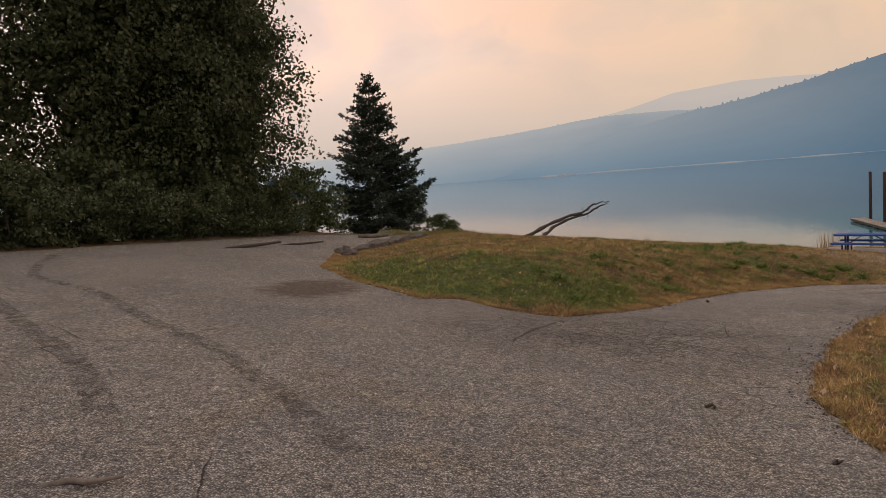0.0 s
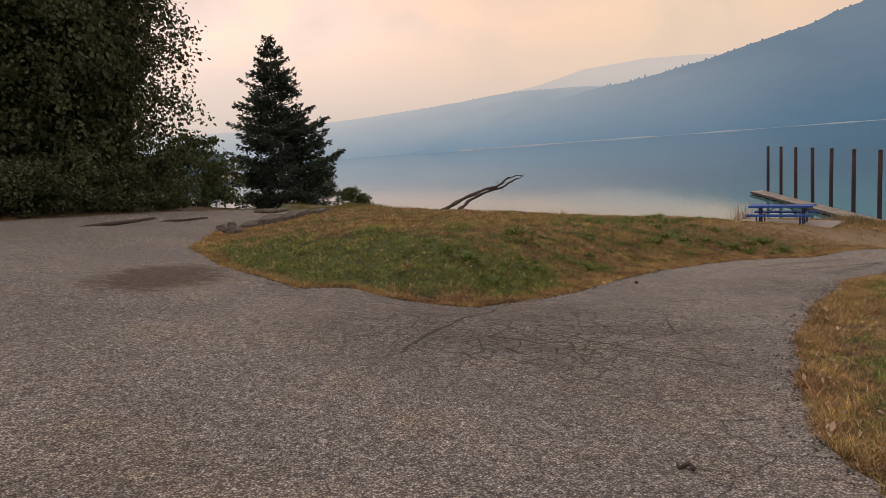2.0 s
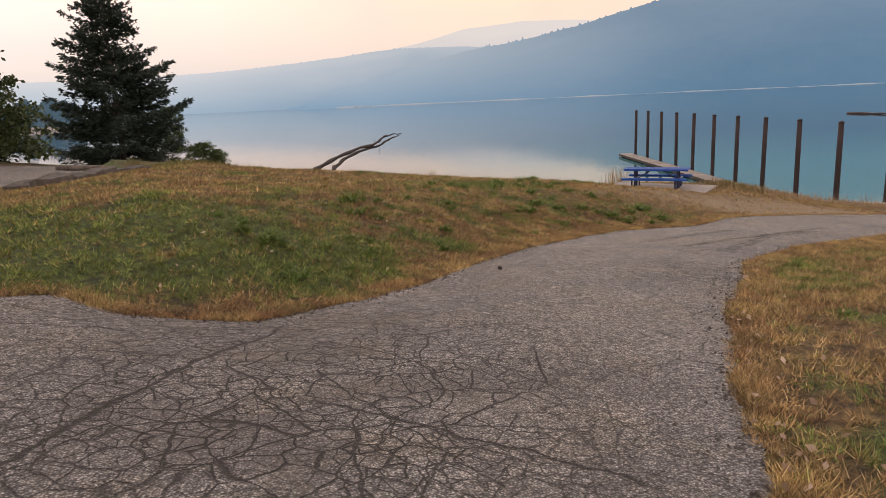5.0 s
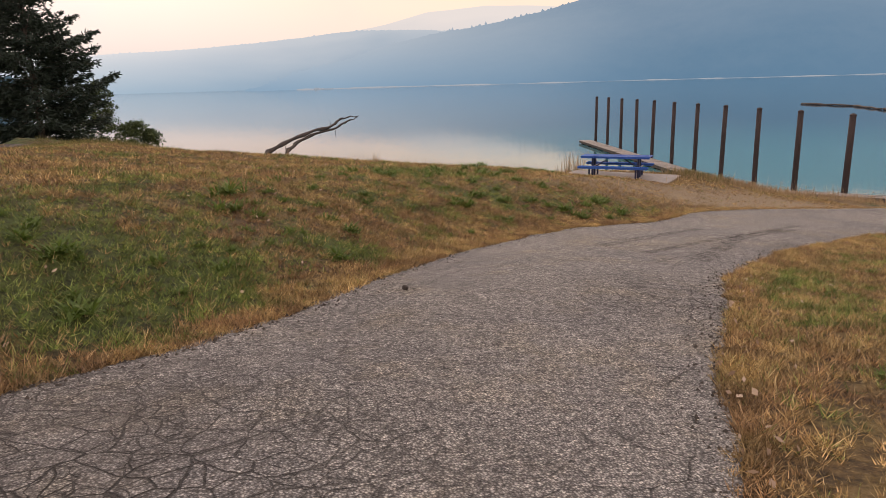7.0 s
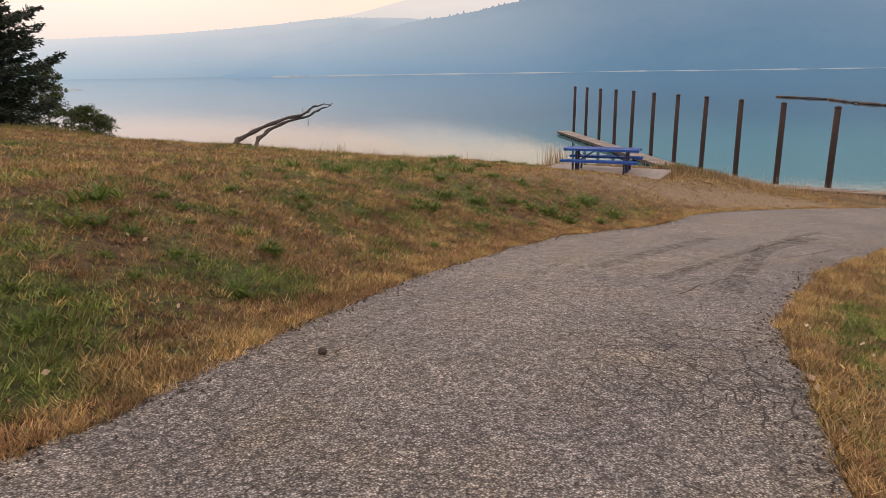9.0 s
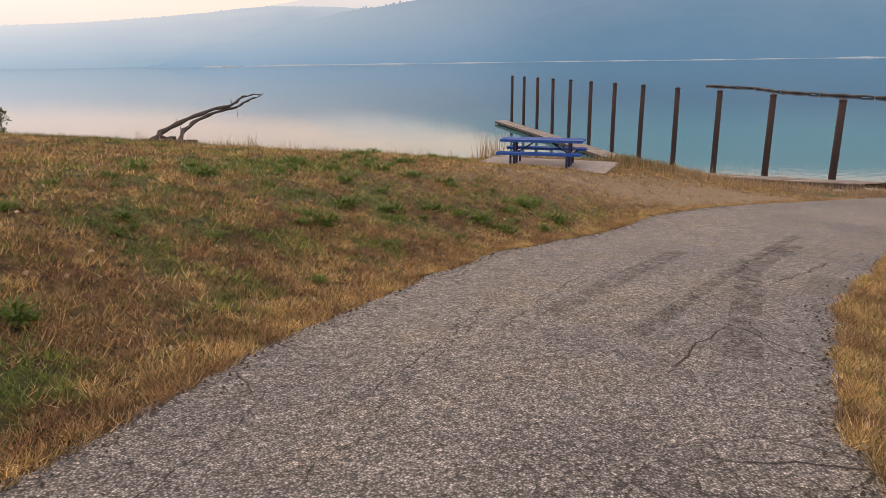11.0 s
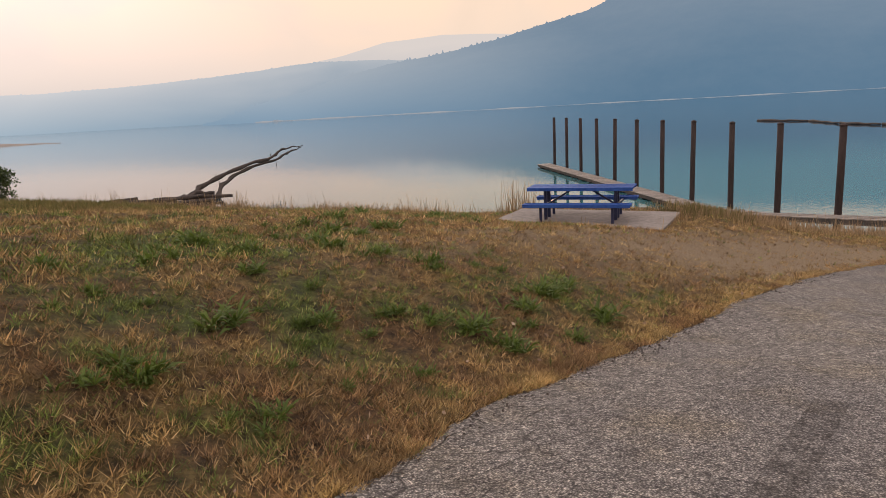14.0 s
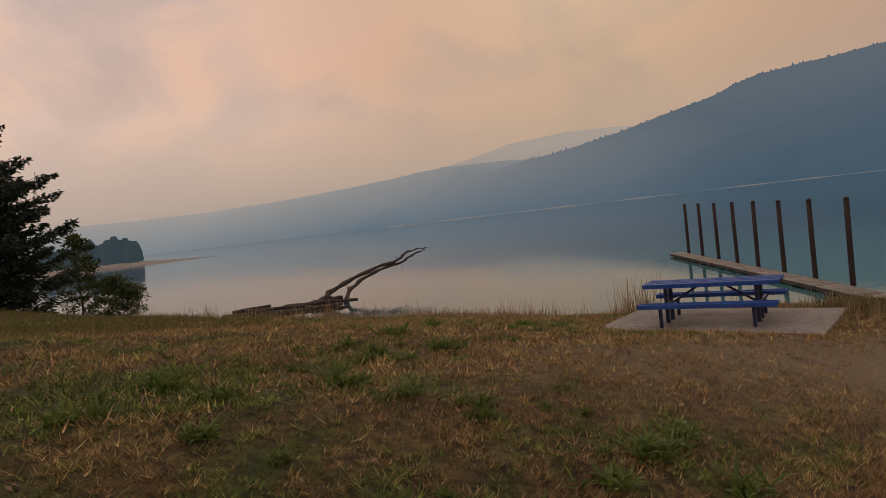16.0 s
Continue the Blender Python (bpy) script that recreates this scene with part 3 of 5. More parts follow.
# ---- far shore and slopes ----
def ridge(name, stops, dist, mat, label, depth=900, rough=14.0, seed=0, trees=0.0):
    """A wooded slope from the water's edge up to a ridge whose height is given in degrees by bearing."""
    rng = np.random.default_rng(seed)
    b0, b1 = stops[0][0], stops[-1][0]
    n, m = 1300, 24
    bear = np.linspace(b0, b1, n)
    top = np.interp(bear, [s[0] for s in stops], [s[1] for s in stops])
    k = np.hanning(39)
    top = np.convolve(np.pad(top, 19, mode="edge"), k / k.sum(), "valid")
    near = dist + 60 * np.sin(bear * 0.33 + seed)
    verts = []
    for j in range(m):
        f = j / (m - 1)
        r = near + depth * f ** 1.15
        h = (near + depth) * np.tan(np.radians(top)) - WATER
        z = WATER - 1 + h * (f ** 0.9)
        if 0 < j:
            z = z + np.array([rough * (0.4 + f) * noise.fractal((a * 0.22, f * 5, seed), 1.0, 2.0, 5) for a in bear]) * (1 if j < m - 1 else 0.35)
        if j >= m - 2 and trees:
            z = z + np.abs(rng.normal(0, trees, n)) * (rng.random(n) < 0.35)
        a = np.radians(bear)
        verts.append(np.stack([np.sin(a) * r, np.cos(a) * r, z], -1))
    a = np.radians(bear)
    r = near + depth + 500
    verts.append(np.stack([np.sin(a) * r, np.cos(a) * r, np.full(n, WATER - 5)], -1))
    v = np.concatenate(verts)
    idx = np.arange(len(v)).reshape(-1, n)
    q = np.stack([idx[:-1, :-1], idx[:-1, 1:], idx[1:, 1:], idx[1:, :-1]], -1).reshape(-1, 4)
    ob = new(name, solid(name, v, q, mat, True))
    return tagged(ob, label, "mountain", kind="structure")


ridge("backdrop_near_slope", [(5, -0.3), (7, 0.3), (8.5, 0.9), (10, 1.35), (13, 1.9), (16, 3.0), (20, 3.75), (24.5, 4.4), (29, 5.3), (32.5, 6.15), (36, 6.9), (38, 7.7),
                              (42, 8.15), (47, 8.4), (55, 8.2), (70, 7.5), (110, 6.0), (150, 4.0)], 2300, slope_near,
      "wooded mountainside with blue wildfire smoke painted on as glow", 900, 9, 2, 6.0)
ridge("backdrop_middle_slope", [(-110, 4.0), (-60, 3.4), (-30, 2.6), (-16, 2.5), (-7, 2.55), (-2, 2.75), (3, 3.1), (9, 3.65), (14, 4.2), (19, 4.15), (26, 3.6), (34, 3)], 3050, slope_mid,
      "mountain ridge with thicker pale blue smoke painted on as glow", 800, 7, 5, 2.5)
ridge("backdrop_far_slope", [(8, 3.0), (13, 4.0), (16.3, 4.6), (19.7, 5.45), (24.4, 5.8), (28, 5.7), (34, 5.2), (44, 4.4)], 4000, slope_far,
      "faint mountain top nearly lost in painted smoke glow", 600, 8, 9)


def shore_strip(name, b0, b1, dist, height, width, mat, label):
    n = 260
    bear = np.linspace(b0, b1, n)
    a = np.radians(bear)
    near = dist + 60 * np.sin(bear * 0.33 + 2) - 6
    tall = np.array([height * max(0.12, 0.62 + 0.9 * noise.noise((v * 0.35, 3.1, 0.7)) + 0.35 * noise.noise((v * 1.7, 1.1, 4.7))) for v in bear])
    rows = [np.stack([np.sin(a) * r, np.cos(a) * r, z], -1) for r, z in ((near - width, np.full(n, WATER - 0.4)), (near, WATER + tall * 0.6), (near + 30, WATER + tall))]
    v = np.concatenate(rows)
    idx = np.arange(len(v)).reshape(-1, n)
    q = np.stack([idx[:-1, :-1], idx[:-1, 1:], idx[1:, 1:], idx[1:, :-1]], -1).reshape(-1, 4)
    return tagged(new(name, solid(name, v, q, mat, True)), label, "shore", kind="structure")


shore_strip("far_shore", 9, 100, 2300, 4.2, 20, far_sand_haze, "pale gravel strip along the far water's edge, with haze painted on")


def jetty():
    """A low pale landing with a boat shed, far off on the water's edge."""
    root = new("boat_landing")
    a = radians(11.1)
    root.matrix_basis = pose(math.sin(a) * 2215, math.cos(a) * 2215, WATER, 0, 0, -11)
    tagged(root, "pale boat landing with a low shed on the far shore", "landing")
    for name, size, at in (("pontoon", (62, 7, 2.2), (0, 0, 1.0)), ("shed", (20, 8, 5.0), (12, 3, 4.5)), ("moored_boat", (16, 5, 3.4), (-20, -2, 3.6))):
        bm = bmesh.new()
        got = bmesh.ops.create_cube(bm, size=1, matrix=pose(*at) @ Matrix.Diagonal((*size, 1)))
        for v in got["verts"]:
            if name == "shed" and v.co.z > at[2]:
                v.co.y = at[1]
            if name == "moored_boat" and v.co.z < at[2]:
                v.co.x = at[0] + (v.co.x - at[0]) * 0.7
        me = bpy.data.meshes.new(name)
        bm.to_mesh(me)
        bm.free()
        # landing parts share the haze glow painted into the beach and slope materials
        me.materials.append(far_sand_haze if name != "shed" else slope_near)
        new(name, me).parent = root


jetty()


def blades(centres, height, width, lean, rng):
    """Tapered blades, one quad each, leaning at random. Returns vertices and faces."""
    n = len(centres)
    a, b = rng.uniform(0, 2 * math.pi, n), rng.uniform(0, 2 * math.pi, n)
    side = np.stack([np.cos(a), np.sin(a), np.zeros(n)], -1) * (width / 2)[:, None]
    tilt = np.stack([np.cos(b), np.sin(b), np.zeros(n)], -1) * (height * lean)[:, None]
    up = np.zeros((n, 3))
    up[:, 2] = height * np.sqrt(np.clip(1 - lean ** 2, 0.05, 1))
    tip = centres + up + tilt
    v = np.stack([centres - side, centres + side, tip + side * 0.3, tip - side * 0.3], 1).reshape(-1, 3)
    return v, np.arange(4 * n).reshape(-1, 4)


def leaf_quads(centres, size, droop, rng, slim=0.6):
    """Leaves facing every way, with the tip hanging by droop."""
    n = len(centres)
    d = rng.normal(size=(n, 3))
    d[:, 2] -= droop
    d /= np.linalg.norm(d, axis=1)[:, None]
    s = np.cross(d, rng.normal(size=(n, 3)))
    s /= np.linalg.norm(s, axis=1)[:, None] + 1e-9
    d, s = d * size[:, None], s * (size * slim / 2)[:, None]
    mid = centres + d * 0.5
    v = np.stack([centres, mid + s, centres + d, mid - s], 1).reshape(-1, 3)
    return v, np.arange(4 * n).reshape(-1, 4)


def tube(bm, line, radii, sides=7):
    """A bent, tapering rod through the points."""
    line = [Vector(q) for q in line]
    rings = []
    for i, q in enumerate(line):
        d = (line[min(i + 1, len(line) - 1)] - line[max(i - 1, 0)]).normalized()
        u = d.cross(Vector((0.31, 0.22, 0.93)) if abs(d.z) < 0.9 else Vector((1, 0, 0))).normalized()
        w = d.cross(u)
        rings.append([bm.verts.new(q + (u * math.cos(2 * math.pi * k / sides) + w * math.sin(2 * math.pi * k / sides)) * radii[i]) for k in range(sides)])
    for r0, r1 in zip(rings, rings[1:]):
        for k in range(sides):
            bm.faces.new((r0[k], r0[(k + 1) % sides], r1[(k + 1) % sides], r1[k]))
    bm.faces.new(list(reversed(rings[0])))
    bm.faces.new(rings[-1])


def block(bm, size, m, bevel=0.0):
    got = bmesh.ops.create_cube(bm, size=1, matrix=m @ Matrix.Diagonal((*size, 1)))
    if bevel:
        edges = list({e for v in got["verts"] for e in v.link_edges})
        bmesh.ops.bevel(bm, geom=edges, offset=bevel, segments=2, affect="EDGES", profile=0.6)


def part(name, bm, mat, parent=None, label="", m=None, smooth_shade=False):
    me = bpy.data.meshes.new(name)
    if isinstance(bm, bmesh.types.BMesh):
        bm.to_mesh(me)
        bm.free()
    me.materials.append(mat)
    if smooth_shade:
        me.polygons.foreach_set("use_smooth", [True] * len(me.polygons))
    ob = new(name, me)
    ob.parent = parent
    if m is not None:
        ob.matrix_basis = m
    return tagged(ob, label)


def cloud_part(name, v, f, mat, parent, label=""):
    ob = new(name, solid(name, v, f, mat))
    ob.parent = parent
    return tagged(ob, label)


def at_ground(x, y, dz=0.0):
    return Vector((x, y, float(land(np.array([x]), np.array([y]))[0]) + dz))


# wooded point across the bay
def haze_painted_point():
    rng = np.random.default_rng(12)
    v, f = [], []
    n = 60
    t = np.linspace(0, 1, n)
    cx, cy = -52 - 520 * t, 690 + 190 * t ** 0.6
    wide = 4 + 150 * smooth(0.0, 0.5, t)
    rows = [np.stack([cx, cy - wide * 0.5, np.full(n, WATER - 0.3)], -1), np.stack([cx, cy - wide * 0.2, WATER + 0.3 + 3.5 * smooth(0, 0.25, t)], -1),
            np.stack([cx, cy + wide * 0.4, WATER + 0.3 + 5 * smooth(0, 0.3, t)], -1), np.stack([cx, cy + wide, np.full(n, WATER - 0.3)], -1)]
    verts = np.concatenate(rows)
    idx = np.arange(4 * n).reshape(4, n)
    q = np.stack([idx[:-1, :-1], idx[:-1, 1:], idx[1:, 1:], idx[1:, :-1]], -1).reshape(-1, 4)
    tagged(new("far_point", solid("far_point", verts, q, point_sand_haze, True)), "sandy spit of a wooded point across the bay, with haze painted on", "shore", kind="structure")
    bm = bmesh.new()
    for i in range(420):
        k = rng.uniform(0.15, 1.0)
        x, y = -58 - 520 * k, 690 + 190 * k ** 0.6 + rng.uniform(-0.1, 0.5) * (4 + 150 * min(1, k * 2))
        h = rng.uniform(16, 24) * (1.0 if k < 0.34 else 0.7) * (1.0 if rng.random() < 0.85 else 1.3)
        r = h * (0.30 if k < 0.34 else 0.2)
        blunt = 0.55 if k < 0.34 else 0.1
        z0 = WATER + 1
        line = [(x, y, z0), (x, y, z0 + h * 0.15), (x, y, z0 + h * 0.5), (x, y, z0 + h * 0.8), (x, y, z0 + h)]
        tube(bm, line, [r * 0.5, r, r * (0.8 + 0.2 * blunt), r * (0.35 + 0.55 * blunt), r * 0.04 + r * 0.4 * blunt], 7)
    ob = part("far_woods", bm, point_woods_haze)
    tagged(ob, "dark woods on the far point, with blue haze painted on", "woods", kind="stuff")


haze_painted_point()


# ---- trees ----
def broadleaf(name, x, y, height, radius, leaves, seed, label, low=0.05, mat=poplar_leaf, leaf=0.19, category="tree", droop=0.8, lift=0.0, core=0):
    rng = np.random.default_rng(seed)
    root = new(name)
    root.location = at_ground(x, y, -0.05)
    tagged(root, label, category)
    bm = bmesh.new()
    n = max(30, leaves // 95)
    top = np.array([0, 0, height])
    k = rng.uniform(low, 1, n) ** 0.85
    ang = rng.uniform(0, 2 * math.pi, n)
    prof = np.sin(np.clip(k * 0.86 + 0.14, 0, 1) * math.pi) ** 0.55
    rr = radius * prof * np.sqrt(rng.uniform(0.12, 1.0, n)) * (1 + 0.22 * np.sin(3 * ang + seed) * np.sin(7 * k))
    cl = np.stack([np.cos(ang) * rr, np.sin(ang) * rr, k * height * 0.97 + lift], -1)
    bend = [rng.normal(0, 0.012 * height) for _ in range(6)]
    spine = [(bend[i] * i / 5, bend[5 - i] * i / 5, height * 0.92 * i / 5) for i in range(6)]
    tr = 0.0075 * height + 0.015
    tube(bm, spine, [tr * 1.5, tr * 1.1, tr * 0.85, tr * 0.6, tr * 0.35, tr * 0.1], 9)
    part("trunk", bm, bark, root, "", None, True)
    for i in rng.choice(n, 26 if category == "tree" else 8, replace=False):
        e = cl[i]
        z0 = max(0.1, e[2] * rng.uniform(0.45, 0.75))
        f = z0 / (height * 0.92)
        s = np.array([spine[0][0] + f * spine[5][0], spine[0][1] + f * spine[5][1], z0])
        mid = (s + e) / 2 + np.array([0, 0, 0.06 * height * rng.uniform(0, 0.6)])
        bm = bmesh.new()
        tube(bm, [s, mid, e], [tr * 0.4 * (1.1 - f), tr * 0.24 * (1.1 - f), 0.012], 5)
        part("limb", bm, bark, root, "", None, True)
    per = leaves // n
    own = np.repeat(np.arange(n), per)
    size_c = rng.uniform(0.45, 1.0, n) * (0.13 * radius + 0.14)
    out = np.stack([np.cos(ang), np.sin(ang), rng.uniform(-0.9, 0.5, n) * droop + 0.25 * k], -1)
    out = out * (size_c * 3.4)[:, None]
    u = rng.uniform(-0.45, 0.6, len(own))
    off = out[own] * u[:, None]
    off[:, 2] -= np.abs(u) ** 2 * size_c[own] * 2.4 * droop
    off += rng.normal(size=(len(own), 3)) * (size_c[own] * (0.62 - 0.5 * np.clip(u, 0, 1)))[:, None]
    c = cl[own] + off
    c[:, 2] = np.maximum(c[:, 2], 0.05)
    v, f = leaf_quads(c, rng.uniform(0.7, 1.3, len(c)) * leaf, droop, rng, 0.62)
    cloud_part("crown", v, f, mat, root)
    if core:
        u, a2 = rng.uniform(0.06, 0.86, core), rng.uniform(0, 2 * math.pi, core)
        r2 = 0.62 * radius * np.sin(np.clip(u * 0.86 + 0.14, 0, 1) * math.pi) ** 0.55 * np.sqrt(rng.random(core))
        v, f = leaf_quads(np.stack([np.cos(a2) * r2, np.sin(a2) * r2, u * height], -1), rng.uniform(0.3, 0.6, core), droop, rng, 0.62)
        cloud_part("inner_leaves", v, f, mat, root)
    return root


broadleaf("poplar_tree", -10.5, 32.5, 19, 4.2, 96000, 1, "tall dark poplar with foliage hanging to the ground", core=9000)
broadleaf("poplar_tree", -12.5, 29.5, 20, 4.5, 84000, 2, "tall dark poplar with foliage hanging to the ground", 0.04, core=10000)
broadleaf("poplar_tree", -17.9, 27.5, 19, 4.0, 23000, 3, "tall poplar with gaps in its crown", 0.12, core=2200)
broadleaf("poplar_tree", -20.5, 23.0, 18, 4.6, 34000, 4, "tall dark poplar at the edge of the lot", 0.05)
broadleaf("poplar_tree", -13.0, 37.0, 18, 4.2, 30000, 5, "dark poplar behind the front row", 0.05, core=5000)
for i, (x, y, h, r) in enumerate(((-7.0, 37.5, 3.6, 2.0), (-9.0, 33.0, 2.6, 1.9), (-11.0, 27.4, 2.4, 1.7), (-12.3, 24.0, 2.8, 2.0), (-14.2, 20.5, 3.0, 2.2), (-13.8, 17.0, 2.4, 1.9))):
    broadleaf("shrub", x, y, h, r, 6500, 20 + i, "dense green shrub under the poplars", 0.0, shrub_leaf if i == 0 else poplar_leaf, 0.19, "shrub", 0.35)
for i, (x, y, h, r) in enumerate(((-13.4, 11.5, 2.2, 1.4), (-12.6, 14.0, 2.0, 1.3), (-11.9, 16.4, 1.7, 1.25), (-11.3, 18.6, 2.1, 1.3), (-10.8, 20.8, 1.6, 1.2), (-10.1, 23.0, 1.9, 1.3), (-9.3, 25.2, 1.6, 1.2),
                                  (-8.7, 27.3, 2.0, 1.3), (-8.0, 29.5, 1.7, 1.2), (-7.3, 31.8, 2.0, 1.3))):
    broadleaf("undergrowth_shrub", x, y, h, r, 6500, 50 + i, "dark low shrub along the edge of the lot", 0.0, poplar_leaf, 0.12, "shrub", 0.4)
broadleaf("round_bush", 0.45, 59.3, 2.3, 1.3, 6000, 31, "small round leafy bush on the bank", 0.0, shrub_leaf, 0.15, "bush", 0.1)
broadleaf("sapling", -1.9, 61.2, 4.9, 1.3, 6000, 32, "slim leafy sapling beside the spruce", 0.02, shrub_leaf, 0.15, "sapling", 0.1)


def spruce(x, y, height, radius, seed):
    rng = np.random.default_rng(seed)
    root = new("spruce_tree")
    root.location = at_ground(x, y, -0.05)
    tagged(root, "dark conical spruce with ragged branches on the bank", "tree")
    bm = bmesh.new()
    tube(bm, [(0, 0, 0), (0.03, 0, height * 0.4), (0, 0.03, height * 0.8), (0, 0, height)], [0.2, 0.13, 0.06, 0.012], 9)
    part("trunk", bm, bark, root, "", None, True)
    bm = bmesh.new()
    cs, ds = [], []
    z = 0.25
    while z < height - 0.25:
        f = z / height
        reach = radius * np.interp(f, [0, 0.3, 0.48, 0.75, 0.9, 1.0], [1.0, 0.95, 0.83, 0.44, 0.22, 0.05])
        for _ in range(int(rng.integers(6, 10))):
            a = rng.uniform(0, 2 * math.pi)
            ln = reach * rng.uniform(0.55, 1.18)
            d = np.array([math.cos(a), math.sin(a), 0])
            sag = (0.34 - 0.80 * f + rng.normal(0, 0.12)) * ln
            z1 = min(height - 0.1, max(0.2, z + rng.uniform(-0.3, 0.3)))
            p0, p1 = np.array([0, 0, z1]), d * ln * 0.55 + np.array([0, 0, z1 - sag * 0.6])
            p2 = d * ln + np.array([0, 0, z1 - sag * 0.6 + 0.2 * ln])
            tube(bm, [p0, p1, p2], [0.03 * (1.2 - f), 0.02 * (1.2 - f), 0.006], 4)
            k = max(10, int(ln * 34))
            u = rng.uniform(0.12, 1.03, k)
            q = (1 - u)[:, None] ** 2 * p0 + (2 * u * (1 - u))[:, None] * p1 + (u ** 2)[:, None] * p2
            side = np.array([-d[1], d[0], 0])
            w = rng.normal(0, 0.27, k) * (1.15 - u) * ln
            q = q + side * w[:, None]
            q[:, 2] -= np.abs(rng.normal(0, 0.10, k)) + 0.2 * np.abs(w)
            cs.append(q)
            ds.append(d * 0.8 + side * np.sign(w)[:, None] * 0.6 + np.array([0, 0, -0.25 + 0.5 * f]))
        z += rng.uniform(0.30, 0.46) * (1.15 - 0.4 * f)
    part("branchwork", bm, bark, root)
    c, d = np.concatenate(cs), np.concatenate(ds)
    c, d = np.repeat(c, 3, 0), np.repeat(d, 3, 0)
    n = len(c)
    c = c + rng.normal(0, 0.05, (n, 3)) * (1.1 - c[:, 2:] / height)
    d = d + rng.normal(0, 0.4, (n, 3))
    d /= np.linalg.norm(d, axis=1)[:, None]
    s = np.cross(d, rng.normal(size=(n, 3)))
    s /= np.linalg.norm(s, axis=1)[:, None]
    ln = rng.uniform(0.22, 0.50, n) * (1.05 - 0.72 * c[:, 2] / height)
    v = np.stack([c, c + d * (ln * 0.5)[:, None] + s * 0.045, c + d * ln[:, None], c + d * (ln * 0.5)[:, None] - s * 0.045], 1).reshape(-1, 3)
    cloud_part("crown", v, np.arange(4 * n).reshape(-1, 4), needle_mat, root)


spruce(-4.4, 54.2, 13.1, 3.95, 7)


# ---- picnic table on its slab ----


def picnic_table():
    root = new("picnic_table")
    root.matrix_basis = pose(17.74, 28.02, SLAB_Z, 0, 0, -46)
    tagged(root, "blue coated steel picnic table with attached benches on concrete slab", "picnic table")

    def slab_part(name, size, at, label=""):
        bm = bmesh.new()
        block(bm, size, pose(*at), 0.012)
        for k in (-0.25, 0.0, 0.25):
            block(bm, (size[0] - 0.06, 0.012, 0.006), pose(at[0], at[1] + k * size[1], at[2] + size[2] / 2 + 0.003))
        for s in (-1, 1):
            block(bm, (size[0] - 0.02, 0.012, 0.045), pose(at[0], at[1] + s * (size[1] / 2 - 0.007), at[2] - 0.035))
        return part(name, bm, blue_paint, root, label)

    slab_part("tabletop", (2.40, 0.70, 0.04), (0, 0, 0.745), "bright blue ribbed top")
    slab_part("bench_seat", (2.40, 0.27, 0.04), (0, -0.66, 0.425))
    slab_part("bench_seat", (2.40, 0.27, 0.04), (0, 0.66, 0.425))
    for sx in (-0.80, 0.80):
        for sy in (-0.17, 0.17):
            bm = bmesh.new()
            block(bm, (0.07, 0.07, 0.72), pose(sx, sy, 0.362), 0.008)
            part("leg", bm, navy_paint, root, "navy square steel leg")
        for sy in (-0.66, 0.66):
            bm = bmesh.new()
            block(bm, (0.06, 0.06, 0.404), pose(sx, sy, 0.204), 0.008)
            part("bench_leg", bm, navy_paint, root, "navy square steel leg")
        bm = bmesh.new()
        block(bm, (0.05, 1.26, 0.05), pose(sx + 0.062, 0, 0.375), 0.006)
        part("cross_beam", bm, navy_paint, root)
        bm = bmesh.new()
        tube(bm, [(sx * 0.93, 0, 0.36), (sx * 0.2, 0, 0.72)], [0.022, 0.022], 8)
        part("brace", bm, navy_paint, root)


bm = bmesh.new()
block(bm, (4.0, 2.35, 0.14), pose(17.85, 28.1, SLAB_Z - 0.07, 0, 0, -52), 0.02)
tagged(part("concrete_slab", bm, concrete), "worn grey concrete slab under the picnic table", "slab")
picnic_table()

# ---- pilings and dock ----
POST_A, POST_STEP, POST_TOP = Vector((75.4, 117.5)), Vector((-2.17, -6.98)), -2.15


def piling():
    root = new("piling")
    bm = bmesh.new()
    tube(bm, [(0, 0, -14), (0.0, 0, -8), (0.01, 0, -4), (0, 0, -0.05)], [0.25, 0.25, 0.245, 0.24], 14)
    part("shaft", bm, rust, root, "rust-brown steel tube", None, True)
    bm = bmesh.new()
    tube(bm, [(0, 0, -0.06), (0, 0, 0.02), (0, 0, 0.12)], [0.262, 0.262, 0.10], 14)
    part("cap", bm, rust, root)
    return tagged(root, "tall rusty steel piling standing in the lake by the dock", "piling", "row of dock pilings")


first = piling()
for i in range(14):
    q = POST_A + POST_STEP * i
    m = pose(q.x, q.y, POST_TOP + 0.02 * math.sin(i * 2.1), 0.3 * math.sin(i * 1.7), 0.3 * math.cos(i * 2.3), 25 * i)
    if i == 0:
        first.matrix_basis = m
    else:
        copy_thing(first, m)

SIDE = Vector((-POST_STEP.y, POST_STEP.x)).normalized() * -1


